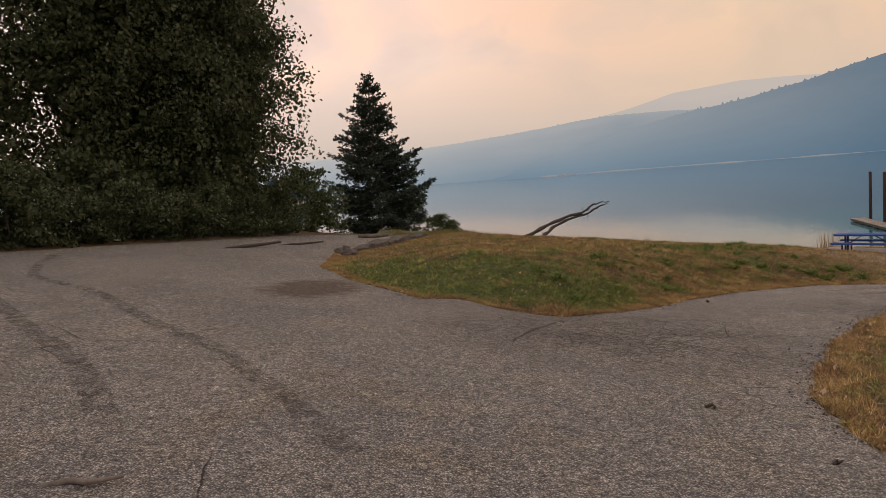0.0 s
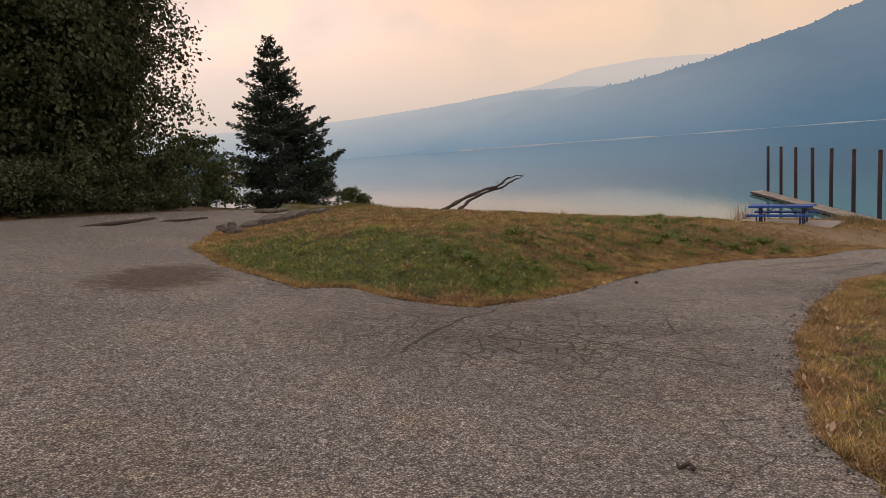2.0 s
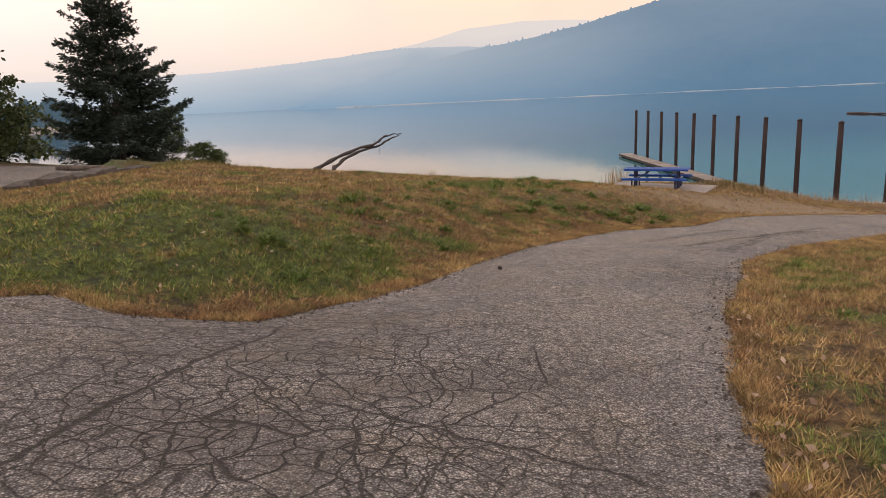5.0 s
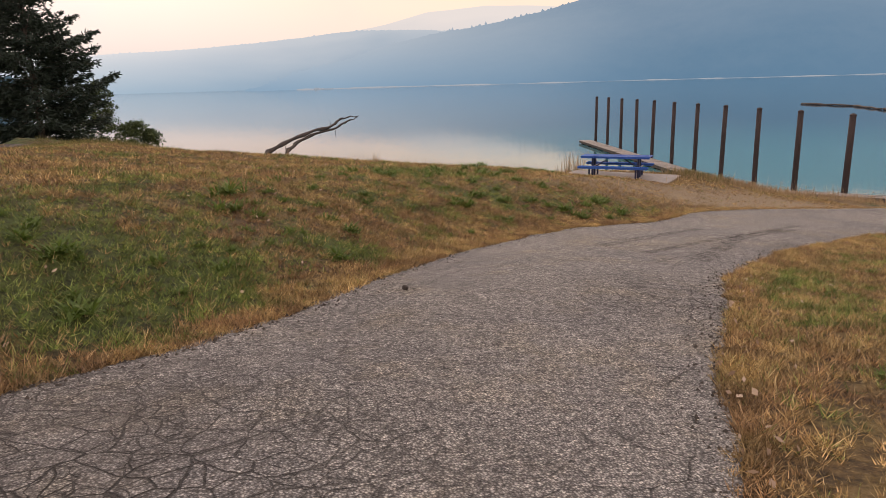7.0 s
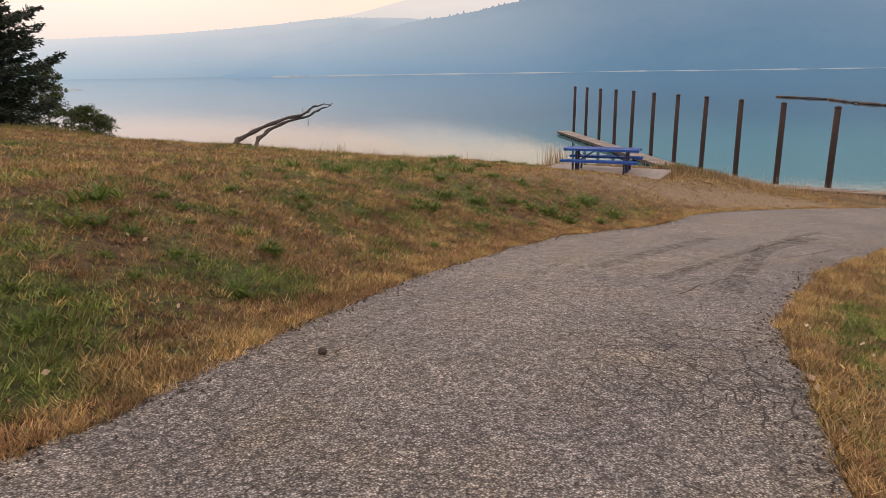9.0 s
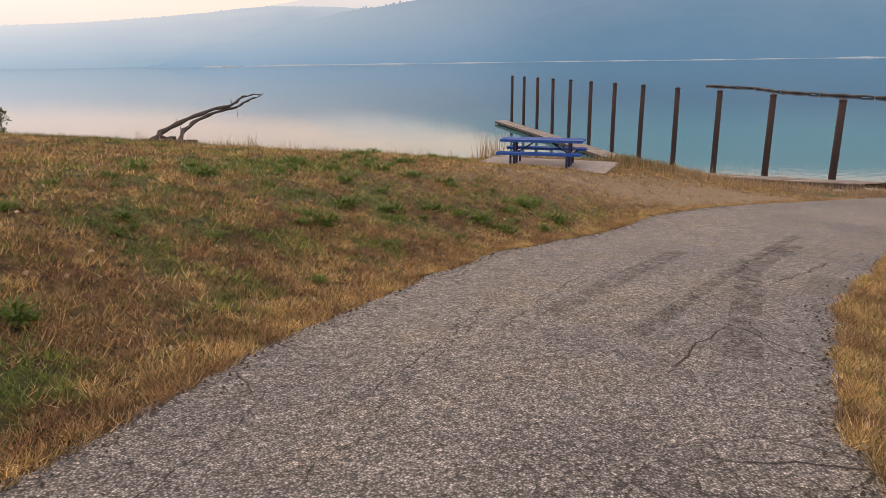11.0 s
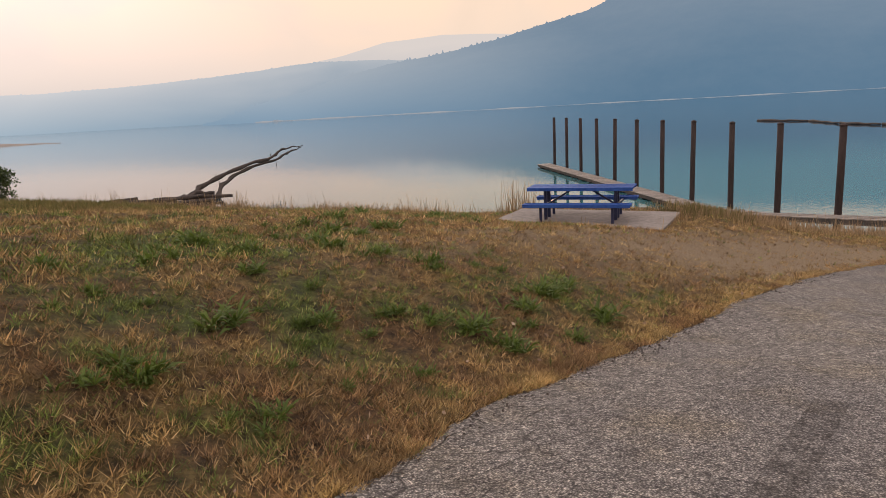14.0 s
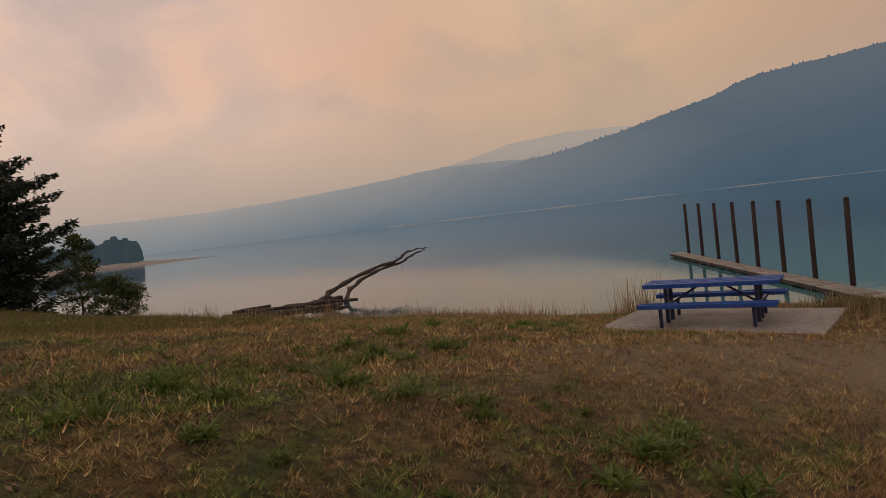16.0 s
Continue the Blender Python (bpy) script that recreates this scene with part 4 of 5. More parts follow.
def dock_section(a, b, width, label):
    """A floating walkway from a to b: planks across dark stringers."""
    a, b = Vector(a), Vector(b)
    root = new("dock_section")
    d = b - a
    ln = d.length
    root.matrix_basis = Matrix.Translation(a) @ d.to_track_quat("X", "Z").to_matrix().to_4x4()
    tagged(root, label, "dock", "dock sections")
    rng = np.random.default_rng(int(ln * 10))
    bm = bmesh.new()
    x = 0.0
    while x < ln - 0.2:
        w = 0.24
        block(bm, (w - 0.02, width + rng.normal(0, 0.03) + (1.0 if rng.random() < 0.012 else 0), 0.05), pose(x + w / 2, 0, 0.42 + rng.normal(0, 0.006), 0, rng.normal(0, 0.6), rng.normal(0, 0.8)))
        x += w
    part("decking", bm, plank_mat, root, "weathered grey planks")
    for s in (-1, 1):
        bm = bmesh.new()
        block(bm, (ln, 0.16, 0.36), pose(ln / 2, s * (width / 2 - 0.12), 0.21), 0.015)
        part("stringer", bm, beam_mat, root, "dark timber stringer")
    k = max(2, int(ln / 2.4))
    for i in range(k if a.z < WATER + 0.3 else 0):
        bm = bmesh.new()
        tube(bm, [((i + 0.5) * ln / k, -width / 2 + 0.05, -0.02), ((i + 0.5) * ln / k, width / 2 - 0.05, -0.02)], [0.3, 0.3], 10)
        part("float_log", bm, drift, root)


deck_z = [WATER + 0.1] * 9 + [-9.9, -9.0, -8.1, -7.1, -6.2]
for i in range(0, 12):
    qa, qb = POST_A + POST_STEP * (i - 0.15), POST_A + POST_STEP * (i + 0.82)
    z0, z1 = deck_z[i], deck_z[i] + (deck_z[i + 1] - deck_z[i]) * 0.97
    off = SIDE * 1.75
    dock_section((qa.x + off.x, qa.y + off.y, z0), (qb.x + off.x, qb.y + off.y, z1), 2.3,
                 "grey plank dock section floating beside the pilings" if i < 8 else "grey plank dock section stranded on the shore")


def floating_log(a, b, r):
    bm = bmesh.new()
    a, b = Vector(a), Vector(b)
    n = 6
    line = [a.lerp(b, i / n) + Vector((0, 0, 0.12 * math.sin(i * 2.3 + a.x))) for i in range(n + 1)]
    tube(bm, line, [r * (1.0 - 0.06 * i) for i in range(n + 1)], 9)
    tagged(part("boom_log", bm, drift, None, "", None, True), "dark floating log chained in a log boom", "log", "log boom")


boom = [(224, 206), (219, 180), (203, 157), (197, 140), (193.5, 122), (190, 104), (187, 86)]
for a, b in zip(boom, boom[1:]):
    floating_log((*a, WATER + 0.25), (b[0] + 0.2, b[1] + 0.8, WATER + 0.3), 0.42)


# ---- driftwood on the shore ----
def driftwood():
    root = new("driftwood_tree")
    foot = Vector((14.5, 119.5, -9.9))
    root.location = foot
    tagged(root, "long forked bare driftwood trunk propped up over the shore", "driftwood")
    rng = np.random.default_rng(5)

    def stem(name, line, r0, r1, label=""):
        bm = bmesh.new()
        fine = []
        for a, b in zip(line, line[1:]):
            for k in range(4):
                q = Vector(a).lerp(Vector(b), k / 4)
                fine.append(q + Vector(rng.normal(0, 0.09, 3)))
        fine.append(Vector(line[-1]))
        n = len(fine)
        tube(bm, fine, [(r0 + (r1 - r0) * i / (n - 1)) * (1 + 0.22 * math.sin(i * 1.9)) for i in range(n)], 9)
        part(name, bm, drift, root, label, None, True)

    stem("trunk", [(-0.9, -0.8, -0.6), (1.5, 1.5, 0.95), (4.9, 5.5, 2.15), (10.0, 10.0, 3.25), (15.0, 13.8, 4.1), (16.5, 15.0, 5.0)], 0.44, 0.18)
    stem("fork", [(3.6, -0.5, -0.7), (4.8, 3.0, 0.9), (7.2, 7.0, 1.95), (11.0, 11.0, 2.9), (15.5, 14.5, 3.6), (18.0, 17.0, 4.4)], 0.36, 0.16)
    stem("tip", [(17.4, 16.6, 4.2), (18.8, 17.6, 4.6), (21.1, 20.5, 4.85)], 0.2, 0.06)
    stem("tip", [(16.4, 15.0, 4.9), (18.6, 17.5, 5.25), (21.5, 21.0, 5.2)], 0.17, 0.06)
    stem("root_stub", [(-1.2, -0.8, -0.2), (0.8, 0.0, 0.3), (3.4, 0.6, 0.1)], 0.36, 0.24)
    for x, z0 in ((4.6, 1.5), (15.2, 3.6)):
        bm = bmesh.new()
        tube(bm, [(x, x * 0.93, z0), (x + 0.05, x * 0.93, z0 - 1.0), (x + 0.02, x * 0.93, z0 - 1.9)], [0.05, 0.035, 0.015], 5)
        part("twig", bm, drift, root)
    for x, z0 in ((4.3, 1.9), (14.6, 4.1)):
        bm = bmesh.new()
        tube(bm, [(x, x + 0.4, z0), (x - 0.1, x + 0.4, z0 + 0.8)], [0.07, 0.02], 5)
        part("twig", bm, drift, root)


driftwood()
rng = np.random.default_rng(8)
for i in range(24):
    k = i / 23
    x, y = 4.0 + 11.0 * k + rng.normal(0, 0.4), 105.0 - 3.0 * k + rng.normal(0, 1.2)
    r = rng.uniform(0.15, 0.27)
    q = at_ground(x, y, r * 0.7 + 0.36 * (i % 3))
    q.z = max(q.z, WATER + 1.5 + 0.36 * (i % 3))
    a, ln = rng.normal(-0.25, 0.25), rng.uniform(4, 7)
    d = Vector((math.cos(a), math.sin(a), rng.normal(0.02, 0.03))) * ln / 2
    bm = bmesh.new()
    tube(bm, [q - d, q - d * 0.3 + Vector((0, 0, 0.05)), q + d * 0.4, q + d], [r, r * 0.95, r * 0.9, r * 0.75], 10)
    tagged(part("beach_log", bm, drift, None, "", None, True), "grey driftwood log lying in a heap on the shore", "log", "heap of beach logs")


# ---- marks and litter on the asphalt ----
def tyre_mark(line, width, label):
    got = []
    for (x0, y0), (x1, y1) in zip(line, line[1:]):
        n = max(2, int(math.hypot(x1 - x0, y1 - y0) / 0.15))
        got += [(x0 + (x1 - x0) * i / n, y0 + (y1 - y0) * i / n) for i in range(n)]
    got = np.array(got)
    k = np.hanning(11)[1:-1]
    got = np.stack([np.convolve(np.pad(got[:, i], 4, mode="edge"), k / k.sum(), "valid") for i in (0, 1)], -1)
    d = np.gradient(got, axis=0)
    d /= np.linalg.norm(d, axis=1)[:, None]
    nrm = np.stack([-d[:, 1], d[:, 0]], -1)
    v = []
    for s in (-0.5, 0.5):
        q = got + nrm * s * width
        v.append(np.c_[q, base(q[:, 0], q[:, 1]) + 0.012])
    n = len(got)
    f = np.stack([np.arange(n - 1), np.arange(1, n), np.arange(n + 1, 2 * n), np.arange(n, 2 * n - 1)], -1)
    ob = new("trim_tyre_mark", solid("trim_tyre_mark", np.concatenate(v), f, rubber))
    tagged(ob, label, "tyre mark", kind="structure")


for line, w in (([(-9.4, 17.6), (-9.0, 16.4), (-8.4, 14.9), (-7.3, 12.7), (-5.2, 10.9), (-3.3, 8.4), (-2.4, 7.5), (-1.25, 5.7), (-0.9, 5.1), (-0.4, 4.2)], 0.20),
                ([(-8.0, 12.0), (-5.7, 9.3), (-4.4, 7.75), (-3.5, 6.8), (-2.8, 5.8), (-2.2, 4.8)], 0.23),
                ([(-9.8, 16.2), (-8.6, 17.3), (-6.6, 18.4), (-4.2, 17.6)], 0.10),
                ([(9.0, 15.9), (9.7, 16.3), (11.0, 17.05), (13.0, 18.15)], 0.22),
                ([(9.6, 14.5), (10.3, 15.05), (11.8, 16.2), (12.7, 16.9), (15.5, 18.2)], 0.26), ([(9.3, 15.2), (10.6, 15.9), (13.2, 17.3), (16.5, 18.9)], 0.15)):
    tyre_mark(line, w, "dark curved tyre mark across the asphalt")


def stick(x, y, ln, ang, r, label, mat=weathered):
    bm = bmesh.new()
    z = float(base(np.array([x]), np.array([y]))[0]) + r * 0.8
    d = Vector((math.cos(ang), math.sin(ang), 0)) * ln / 2
    q = Vector((x, y, z))
    tube(bm, [q - d, q - d * 0.4 + Vector((0.02, 0.03, r * 0.3)), q + d * 0.3 - Vector((0.03, 0.02, 0)), q + d], [r, r * 0.9, r * 0.8, r * 0.5], 7)
    tagged(part("stick", bm, mat, None, "", None, True), label, "stick")


stick(-5.9, 22.3, 2.3, 0.9, 0.07, "fallen bare branch lying on the asphalt", drift)
stick(-4.8, 24.6, 1.6, 0.3, 0.05, "fallen bare branch lying on the asphalt", drift)
stick(-2.9, 31.8, 1.4, 0.1, 0.12, "pale weathered board end by the bank", weathered)
stick(-1.9, 3.9, 0.42, 0.15, 0.02, "short peeled stick lying on the asphalt", weathered)
stick(2.55, 4.6, 0.1, 0.5, 0.013, "dark twig on the asphalt", drift)
stick(2.2, 5.8, 0.09, 2.2, 0.015, "dark twig on the asphalt", drift)


def lump(name, x, y, size, mat, label, category, seed, dz=0.0, group=""):
    bm = bmesh.new()
    bmesh.ops.create_icosphere(bm, subdivisions=3, radius=1)
    for v in bm.verts:
        k = 1 + 0.3 * noise.noise(v.co * 1.4 + Vector((seed, 0, 0))) + 0.1 * noise.noise(v.co * 5 + Vector((seed, 3, 0)))
        v.co = Vector((v.co.x * size[0] * k, v.co.y * size[1] * k, v.co.z * size[2] * k))
    q = at_ground(x, y, size[2] * 0.45 + dz)
    ob = part(name, bm, mat, None, "", Matrix.Translation(q) @ pose(0, 0, 0, 0, 0, seed * 47))
    return tagged(ob, label, category, group)


lump("pine_cone", 5.42, 13.9, (0.034, 0.028, 0.028), drift, "small dark cone lying on the asphalt", "cone", 3)


def ledge(x, y, ln, deep, tall, turn, seed):
    """A long rough slab of broken kerb, worn at its edges."""
    bm = bmesh.new()
    block(bm, (ln, deep, tall), Matrix.Identity(4), 0.05)
    bmesh.ops.subdivide_edges(bm, edges=[e for e in bm.edges if e.calc_length() > 0.4], cuts=7, use_grid_fill=True)
    for v in bm.verts:
        q = v.co * 2.1 + Vector((seed * 3.3, 0, 0))
        v.co += Vector((noise.noise(q), noise.noise(q + Vector((7, 0, 0))), noise.noise(q + Vector((0, 9, 0))) * 0.8)) * 0.11
    ob = part("edging_rock", bm, stone_mat, None, "", Matrix.Translation(at_ground(x, y, tall * 0.02)) @ pose(0, 0, 0, 0, 0, turn))
    tagged(ob, "low rough grey slab edging the grass by the lot", "rock", "edging rocks")


for i, (x, y, ln, turn) in enumerate(((-2.2, 23.5, 2.3, 76), (-1.6, 25.9, 2.2, 72), (-0.9, 28.0, 1.9, 66))):
    ledge(x, y, ln, 0.55, 0.38, turn, i + 1)
for i, (x, y, a) in enumerate(((-2.6, 20.6, 0.30), (-3.0, 21.3, 0.22), (-2.9, 22.3, 0.18))):
    lump("edging_rock", x, y, (a, a * 0.6, 0.13), stone_mat, "small rough rock at the corner of the grass", "rock", i + 1, 0, "edging rocks")

# ---- grass ----
AXIS = [(-0.5, 6.0), (2.5, 8.0), (6.0, 12.5), (10.0, 16.2), (16.0, 19.0)]


def scatter(rng, n, x0, x1, y0, y1, reach, floor):
    x, y = rng.uniform(x0, x1, n), rng.uniform(y0, y1, n)
    d = to_line(x, y, AXIS)
    k = rng.random(n) < np.maximum(floor, np.exp(-d / reach))
    x, y, d = x[k], y[k], d[k]
    k = ~inside(x, y, PAVED) & (y < bank_edge(x) + 2)
    u, w = (x - 17.85) * 0.616 - (y - 28.1) * 0.788, (x - 17.85) * 0.788 + (y - 28.1) * 0.616
    k &= ~((np.abs(u) < 1.97) & (np.abs(w) < 1.14)) & (rng.random(len(x)) > 0.9 * damp(x, y, (20.5, 23.6), (6.5, 1.5)))
    return x[k], y[k], d[k]


def turf(name, x, y, h0, h1, w0, w1, lean0, lean1, mat, label, seed):
    rng = np.random.default_rng(seed)
    u, w = (x - 17.85) * 0.616 - (y - 28.1) * 0.788, (x - 17.85) * 0.788 + (y - 28.1) * 0.616
    k = ~((np.abs(u) < 2.02) & (np.abs(w) < 1.2))
    x, y = x[k], y[k]
    n = len(x)
    c = np.stack([x, y, land(x, y) - 0.012], -1)
    v, f = blades(c, rng.uniform(0, 1, n) ** 1.5 * (h1 - h0) + h0, np.broadcast_to(w0 + (w1 - w0) * rng.random(n), (n,)), rng.uniform(lean0, lean1, n), rng)
    tagged(new(name, solid(name, v, f, mat)), label, "grass", kind="stuff")


def tufts(name, x, y, per, spread_r, h0, h1, w0, w1, label, seed, dry=False):
    """Grass in tufts: pointed blades that fan out from each root, taller and thicker where the ground is kinder."""
    rng = np.random.default_rng(seed)
    lush = 0.55 * field(x, y, 2.2, 7) + 0.45 * field(x, y, 6.5, 8)
    keep = rng.random(len(x)) < 0.55 + 1.0 * np.clip(lush - 0.25, 0, 1)
    x, y, lush = x[keep], y[keep], lush[keep]
    alive = np.zeros(len(x)) if dry else (rng.random(len(x)) < greenness(x, y)).astype(float)
    tall = (h0 + (h1 - h0) * rng.random(len(x)) ** 1.3) * (0.55 + 0.9 * lush)
    z = land(x, y)
    own = np.repeat(np.arange(len(x)), per)
    n = len(own)
    a = rng.uniform(0, 2 * math.pi, n)
    r = spread_r * np.sqrt(rng.random(n))
    ground_at = np.stack([x[own] + np.cos(a) * r * 0.5, y[own] + np.sin(a) * r * 0.5, z[own] - 0.012], -1)
    ln = tall[own] * rng.uniform(0.45, 1.2, n)
    a = a + rng.normal(0, 0.7, n)
    lean = np.clip(rng.normal(0.78, 0.18, n), 0.1, 0.98)
    tip = ground_at + np.stack([np.cos(a) * lean * ln, np.sin(a) * lean * ln, np.sqrt(1 - lean ** 2) * ln + 0.008], -1)
    b = rng.uniform(0, math.pi, n)
    w = (w0 + (w1 - w0) * rng.random(n)) / 2
    side = np.stack([np.cos(b) * w, np.sin(b) * w, rng.normal(0, 0.3, n) * w], -1)
    v = np.stack([ground_at - side, ground_at + side, tip], 1).reshape(-1, 3)
    me = solid(name, v, np.arange(3 * n).reshape(-1, 3), blade_mat)
    give(me, "green", np.clip(alive[own] * rng.uniform(0.55, 1.0, n) + rng.uniform(0, 0.12, n), 0, 1), "FACE")
    tone = rng.uniform(0.62, 1.36, len(x)) * (0.62 + 0.76 * field(x, y, 5.5, 11))
    give(me, "tone", tone[own], "FACE")
    tagged(new(name, me), label, "grass", kind="stuff")


rng = np.random.default_rng(40)
x, y, d = scatter(rng, 640000, -4, 26, 10.5, 39, 5.5, 0.20)
near = d < 5.5
tufts("mown_grass", x[near], y[near], 9, 0.055, 0.045, 0.105, 0.004, 0.009, "short dry straw-coloured grass with green patches", 41)
tufts("mown_grass", x[~near], y[~near], 7, 0.09, 0.045, 0.11, 0.008, 0.016, "short dry straw-coloured grass on the mound", 42)
x, y, d = scatter(rng, 260000, 2.8, 19, 0, 20, 2.6, 0.03)
tufts("verge_grass", x, y, 9, 0.055, 0.045, 0.11, 0.004, 0.008, "dry verge grass along the inside of the path", 43)
ex, ey = [], []
for line in (ISLAND[3:19], VERGE[1:13]):
    for (x0, y0), (x1, y1) in zip(line, line[1:]):
        m = int(520 * math.hypot(x1 - x0, y1 - y0) / (1 + 0.02 * max(0, x0 - 10) ** 2))
        f = rng.random(m)
        ex.append(x0 + (x1 - x0) * f + rng.normal(0, 0.15, m))
        ey.append(y0 + (y1 - y0) * f + rng.normal(0, 0.15, m))
x, y = np.concatenate(ex), np.concatenate(ey)
k = ~inside(x, y, PAVED) | ((to_line(x, y, OUTLINE + OUTLINE[:1]) < 0.05) & (field(x, y, 1.6, 9) > 0.45))
tufts("edge_grass", x[k], y[k], 9, 0.05, 0.03, 0.085, 0.004, 0.008, "tan dead grass fringe along the asphalt edge", 44, True)

n = 26000
x = rng.uniform(-4, 44, n)
y = bank_edge(x) + rng.normal(0.0, 0.8, n)
k = np.sin(x * 1.9) * np.sin(x * 0.53 + 1) + rng.normal(0, 0.5, n) > -0.3
turf("tall_grass", x[k], y[k], 0.06, 0.30, 0.010, 0.02, 0.1, 0.7, straw, "tall dry grass and seed stalks along the bank", 45)
x, y = rng.uniform(-4, 9.5, 34000), rng.uniform(29.5, 46, 34000)
k = (y > 30 + 0.35 * np.sin(x * 1.7)) & (y < bank_edge(x) + 1) & (field(x, y, 0.9, 5) > 0.28) & ~inside(x, y, PAVED) & (x > -1.5 - 0.1 * (y - 30))
turf("bank_grass", x[k], y[k], 0.08, 0.25, 0.010, 0.020, 0.3, 0.85, tall_green, "uncut yellow-green grass between the mound and the bank", 49)
x, y = rng.normal(20.7, 0.55, 2600), rng.normal(27.3, 0.4, 2600)
turf("tall_grass", x, y, 0.08, 0.36, 0.010, 0.02, 0.05, 0.5, tall_green, "tall green-tan grass clump beside the concrete slab", 50)
x, y = rng.normal(21.5, 2.0, 5000), rng.normal(27.2, 0.5, 5000)
turf("tall_grass", x, y, 0.08, 0.34, 0.010, 0.02, 0.05, 0.5, straw, "tall dry grass beside the concrete slab", 46)
cx = np.repeat(rng.uniform(2, 40, 130), 12)
x = cx + rng.normal(0, 0.14, len(cx))
y = bank_edge(cx) - 0.2 + rng.normal(0, 0.25, len(cx))
turf("seed_stalks", x, y, 0.15, 0.62, 0.008, 0.016, 0.05, 0.45, straw, "clumps of tall brown seed stalks on the bank", 47)
x, y = rng.normal(17.7, 0.28, 170), rng.normal(30.8, 0.25, 170)
turf("seed_stalks", x, y, 0.25, 0.95, 0.010, 0.02, 0.05, 0.35, straw, "tall brown seed stalks behind the slab", 48)


def weed(seed):
    """A low ragged clump of narrow leaves from a few crowns."""
    rng = np.random.default_rng(seed)
    n = 190
    heart = rng.normal(0, 0.055, (6, 3)) * (1, 1, 0)
    o = heart[rng.integers(0, 6, n)]
    a = rng.uniform(0, 2 * math.pi, n)
    ln = rng.uniform(0.03, 0.13, n)
    d = np.stack([np.cos(a), np.sin(a), rng.uniform(0.15, 1.3, n)], -1) * ln[:, None]
    s = np.stack([-np.sin(a), np.cos(a), rng.normal(0, 0.4, n)], -1) * rng.uniform(0.003, 0.009, n)[:, None]
    tip = d.copy()
    tip[:, 2] -= 0.25 * ln
    v = np.stack([o, o + d * 0.6 + s, o + tip, o + d * 0.6 - s], 1).reshape(-1, 3)
    return solid("weed_clump", v, np.arange(4 * n).reshape(-1, 4), weed_leaf)


kinds = [weed(60 + i) for i in range(5)]
count = 0
while count < 130:
    x, y = rng.uniform(1.5, 19), rng.uniform(11.5, 30)
    if not inside(np.array([x]), np.array([y]), OUTLINE)[0] and y < 13 + 1.2 * x and y > 11 and to_line(np.array([x]), np.array([y]), OUTLINE)[0] > 0.5 \
            and (x < 14 or y < 26) and float(damp(np.array([x]), np.array([y]), (20.5, 23.6), (7.5, 2.2))[0]) < 0.2 and y > np.interp(x, [2.5, 6, 10, 16, 30], [8, 12.5, 16.2, 19, 23]):
        ob = new("weed_clump", kinds[count % 5])
        q = at_ground(x, y, -0.01)
        k = 0.55 + 1.0 * rng.random() ** 2.2
        ob.matrix_basis = Matrix.Translation(q) @ pose(0, 0, 0, 0, 0, rng.uniform(0, 360)) @ Matrix.Diagonal((k * 1.15, k * 1.15, k * 1.1, 1))
        tagged(ob, "low bright green broadleaf weed in the dry grass", "weed", "weeds in the grass")
        count += 1
count = 0
while count < 22:
    x, y = rng.uniform(3.5, 12), rng.uniform(3.5, 15)
    if not inside(np.array([x]), np.array([y]), OUTLINE)[0] and y < np.interp(x, [3, 5.3, 8.3, 12], [5.0, 8.6, 12.0, 15.0]):
        ob = new("weed_clump", kinds[count % 5])
        k = rng.uniform(0.5, 1.1)
        ob.matrix_basis = Matrix.Translation(at_ground(x, y, -0.01)) @ pose(0, 0, 0, 0, 0, rng.uniform(0, 360)) @ Matrix.Diagonal((k, k, k * 0.85, 1))
        tagged(ob, "low green broadleaf weed in the verge", "weed", "weeds in the grass")
        count += 1

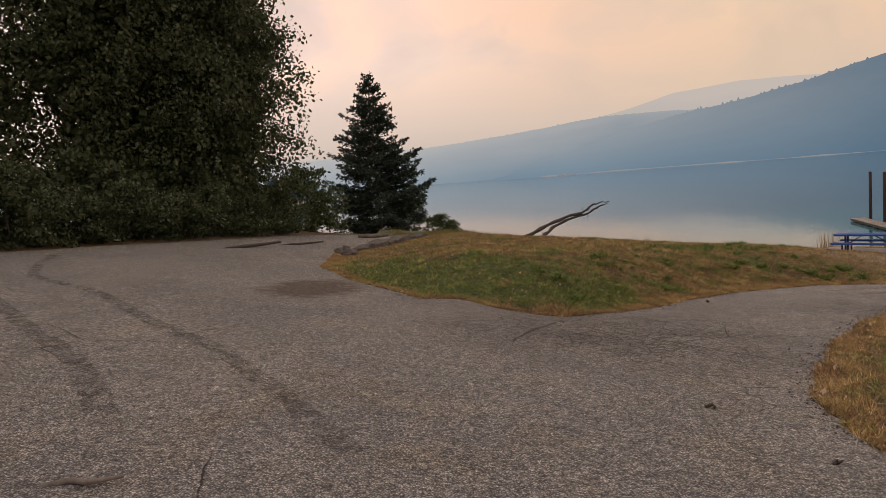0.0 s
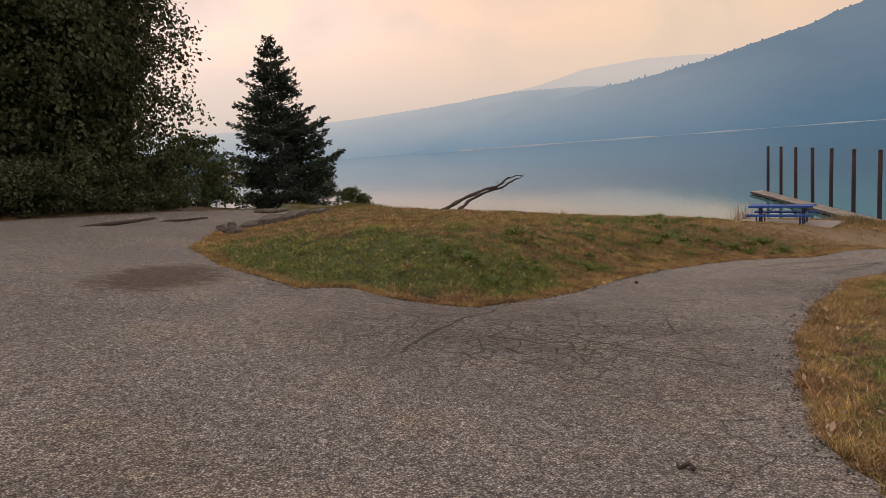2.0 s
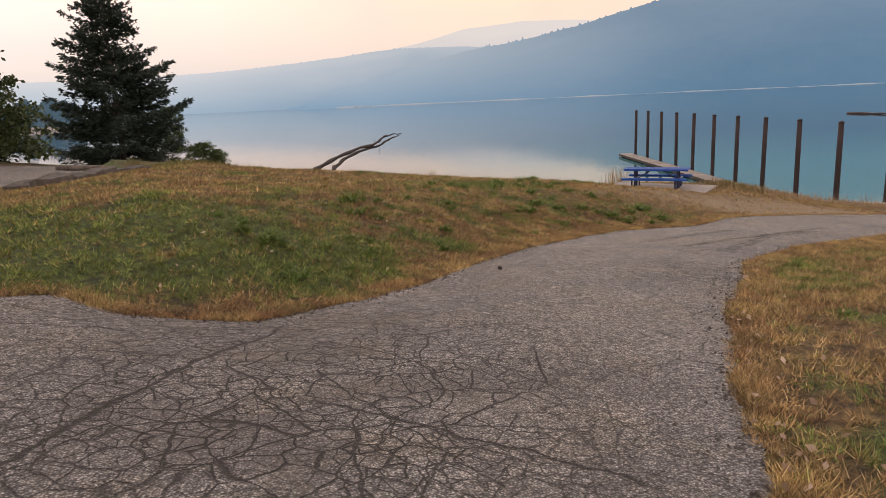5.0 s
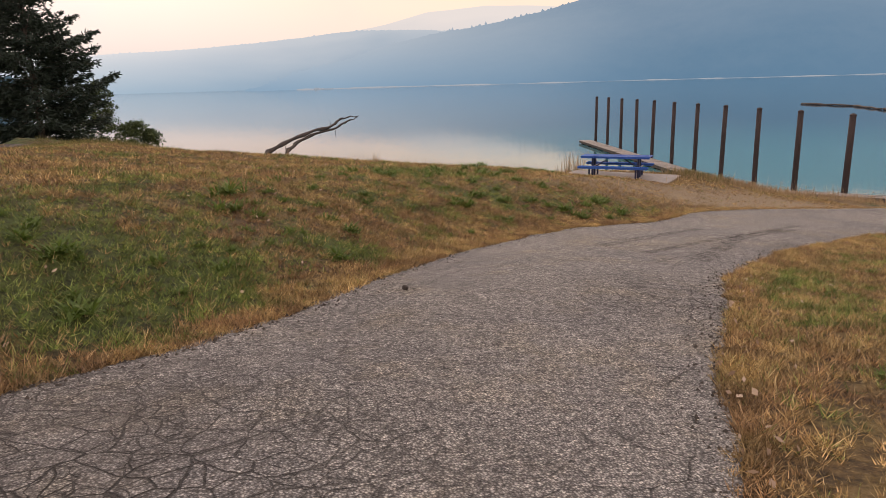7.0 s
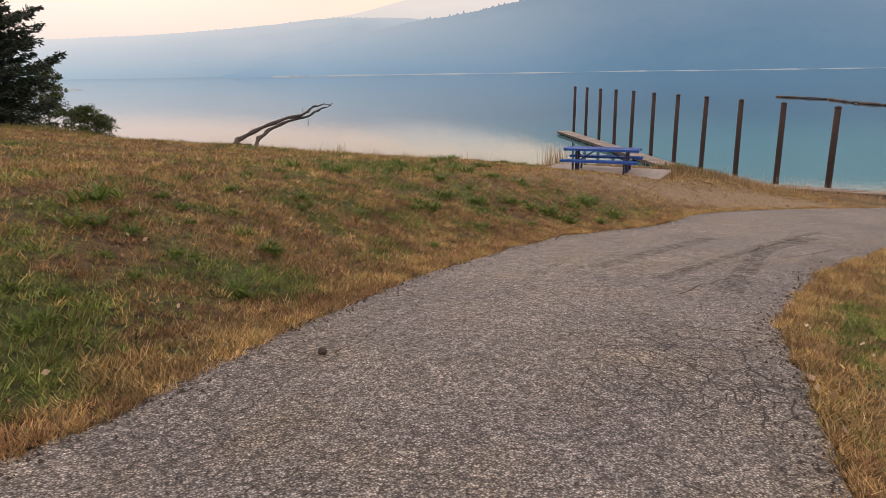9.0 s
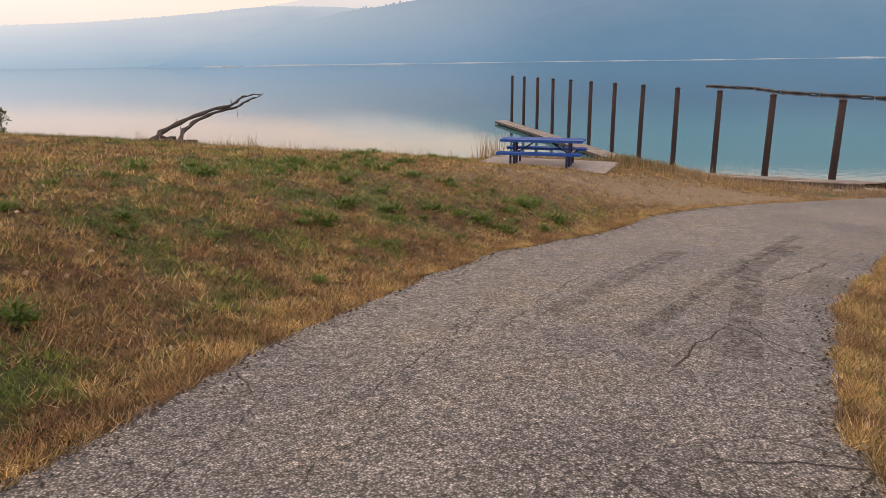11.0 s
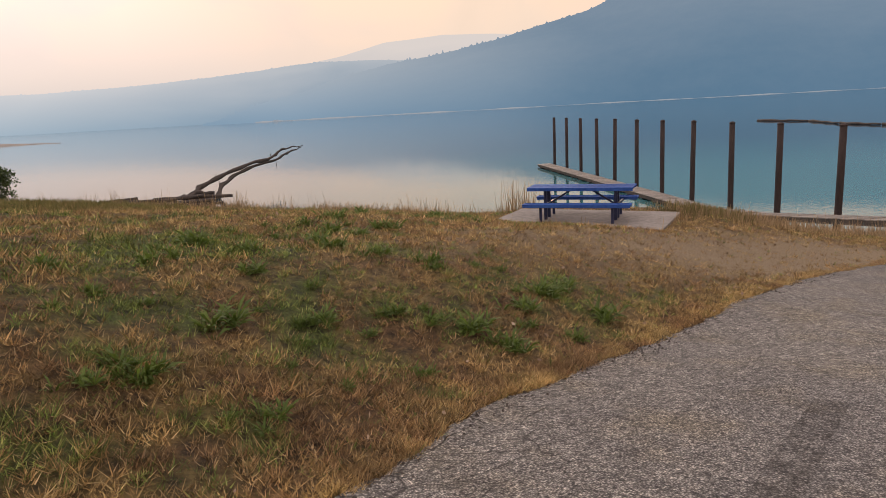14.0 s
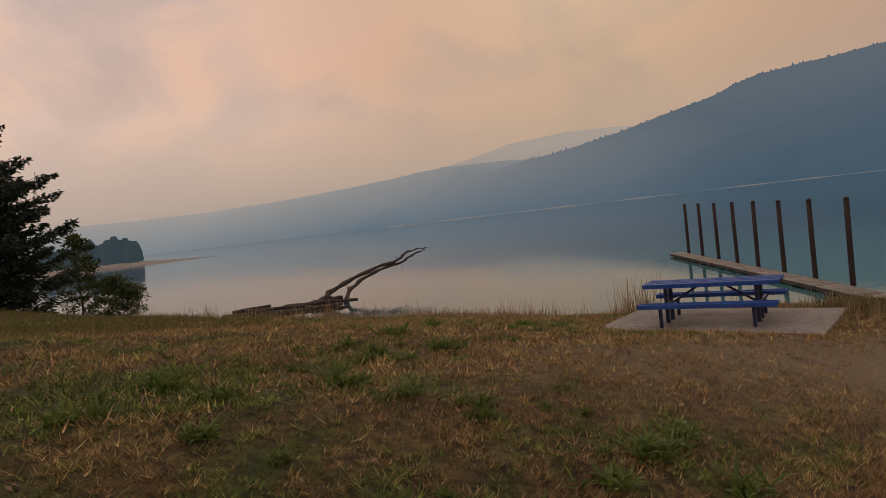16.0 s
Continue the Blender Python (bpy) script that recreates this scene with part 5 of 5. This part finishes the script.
x, y, d = scatter(rng, 1700, -2, 20, 3, 28, 7.0, 0.1)
at_verge = rng.choice(len(VERGE[5:11]) - 1, 130)
f, v5 = rng.random(130), np.array(VERGE[5:11])
q = v5[at_verge] * (1 - f)[:, None] + v5[at_verge + 1] * f[:, None] + np.abs(rng.normal(0, 0.22, 130))[:, None] * (0.7, -0.7)
x, y = np.r_[x, q[:, 0]], np.r_[y, q[:, 1]]
c = np.stack([x, y, land(x, y) + 0.035], -1)
v, f = leaf_quads(c, rng.uniform(0.03, 0.075, len(x)), 0.0, rng, 0.6)
tagged(new("fallen_leaves", solid("fallen_leaves", v, f, litter_mat)), "scattered pale dry fallen leaves on the grass", "leaves", kind="stuff")

# crumbled asphalt, grit and needles along the broken edges
gx_, gy_ = [], []
for line in (ISLAND[5:18], VERGE[2:12]):
    for (x0, y0), (x1, y1) in zip(line, line[1:]):
        m = int(150 * math.hypot(x1 - x0, y1 - y0) / (1 + 0.03 * max(0, x0 - 10) ** 2))
        f = rng.random(m)
        off = rng.normal(0, 0.13, m)
        gx_.append(x0 + (x1 - x0) * f + off * 0.7)
        gy_.append(y0 + (y1 - y0) * f - off * 0.7)
x, y = np.concatenate(gx_), np.concatenate(gy_)
k = inside(x, y, PAVED)
x, y = x[k], y[k]
n = len(x)
size = 0.004 + 0.013 * rng.random(n) ** 2.5
corner = np.array([(1, 0, -0.3), (-0.5, 0.87, -0.3), (-0.5, -0.87, -0.3), (0, 0, 0.8)])
turn = rng.uniform(0, 2 * math.pi, n)
cs, sn = np.cos(turn)[:, None], np.sin(turn)[:, None]
shape = np.stack([corner[:, 0] * cs - corner[:, 1] * sn, corner[:, 0] * sn + corner[:, 1] * cs, np.broadcast_to(corner[:, 2], (n, 4))], -1) * rng.uniform(0.6, 1.4, (n, 4, 1))
v = np.stack([x, y, base(x, y) + 0.006], -1)[:, None, :] + shape * size[:, None, None]
f = (4 * np.arange(n)[:, None, None] + np.array([(0, 1, 3), (1, 2, 3), (2, 0, 3)])[None]).reshape(-1, 3)
tagged(new("edge_grit", solid("edge_grit", v.reshape(-1, 3), f, beam_mat)), "dark asphalt crumbs and grit along the broken edge", "grit", kind="stuff")
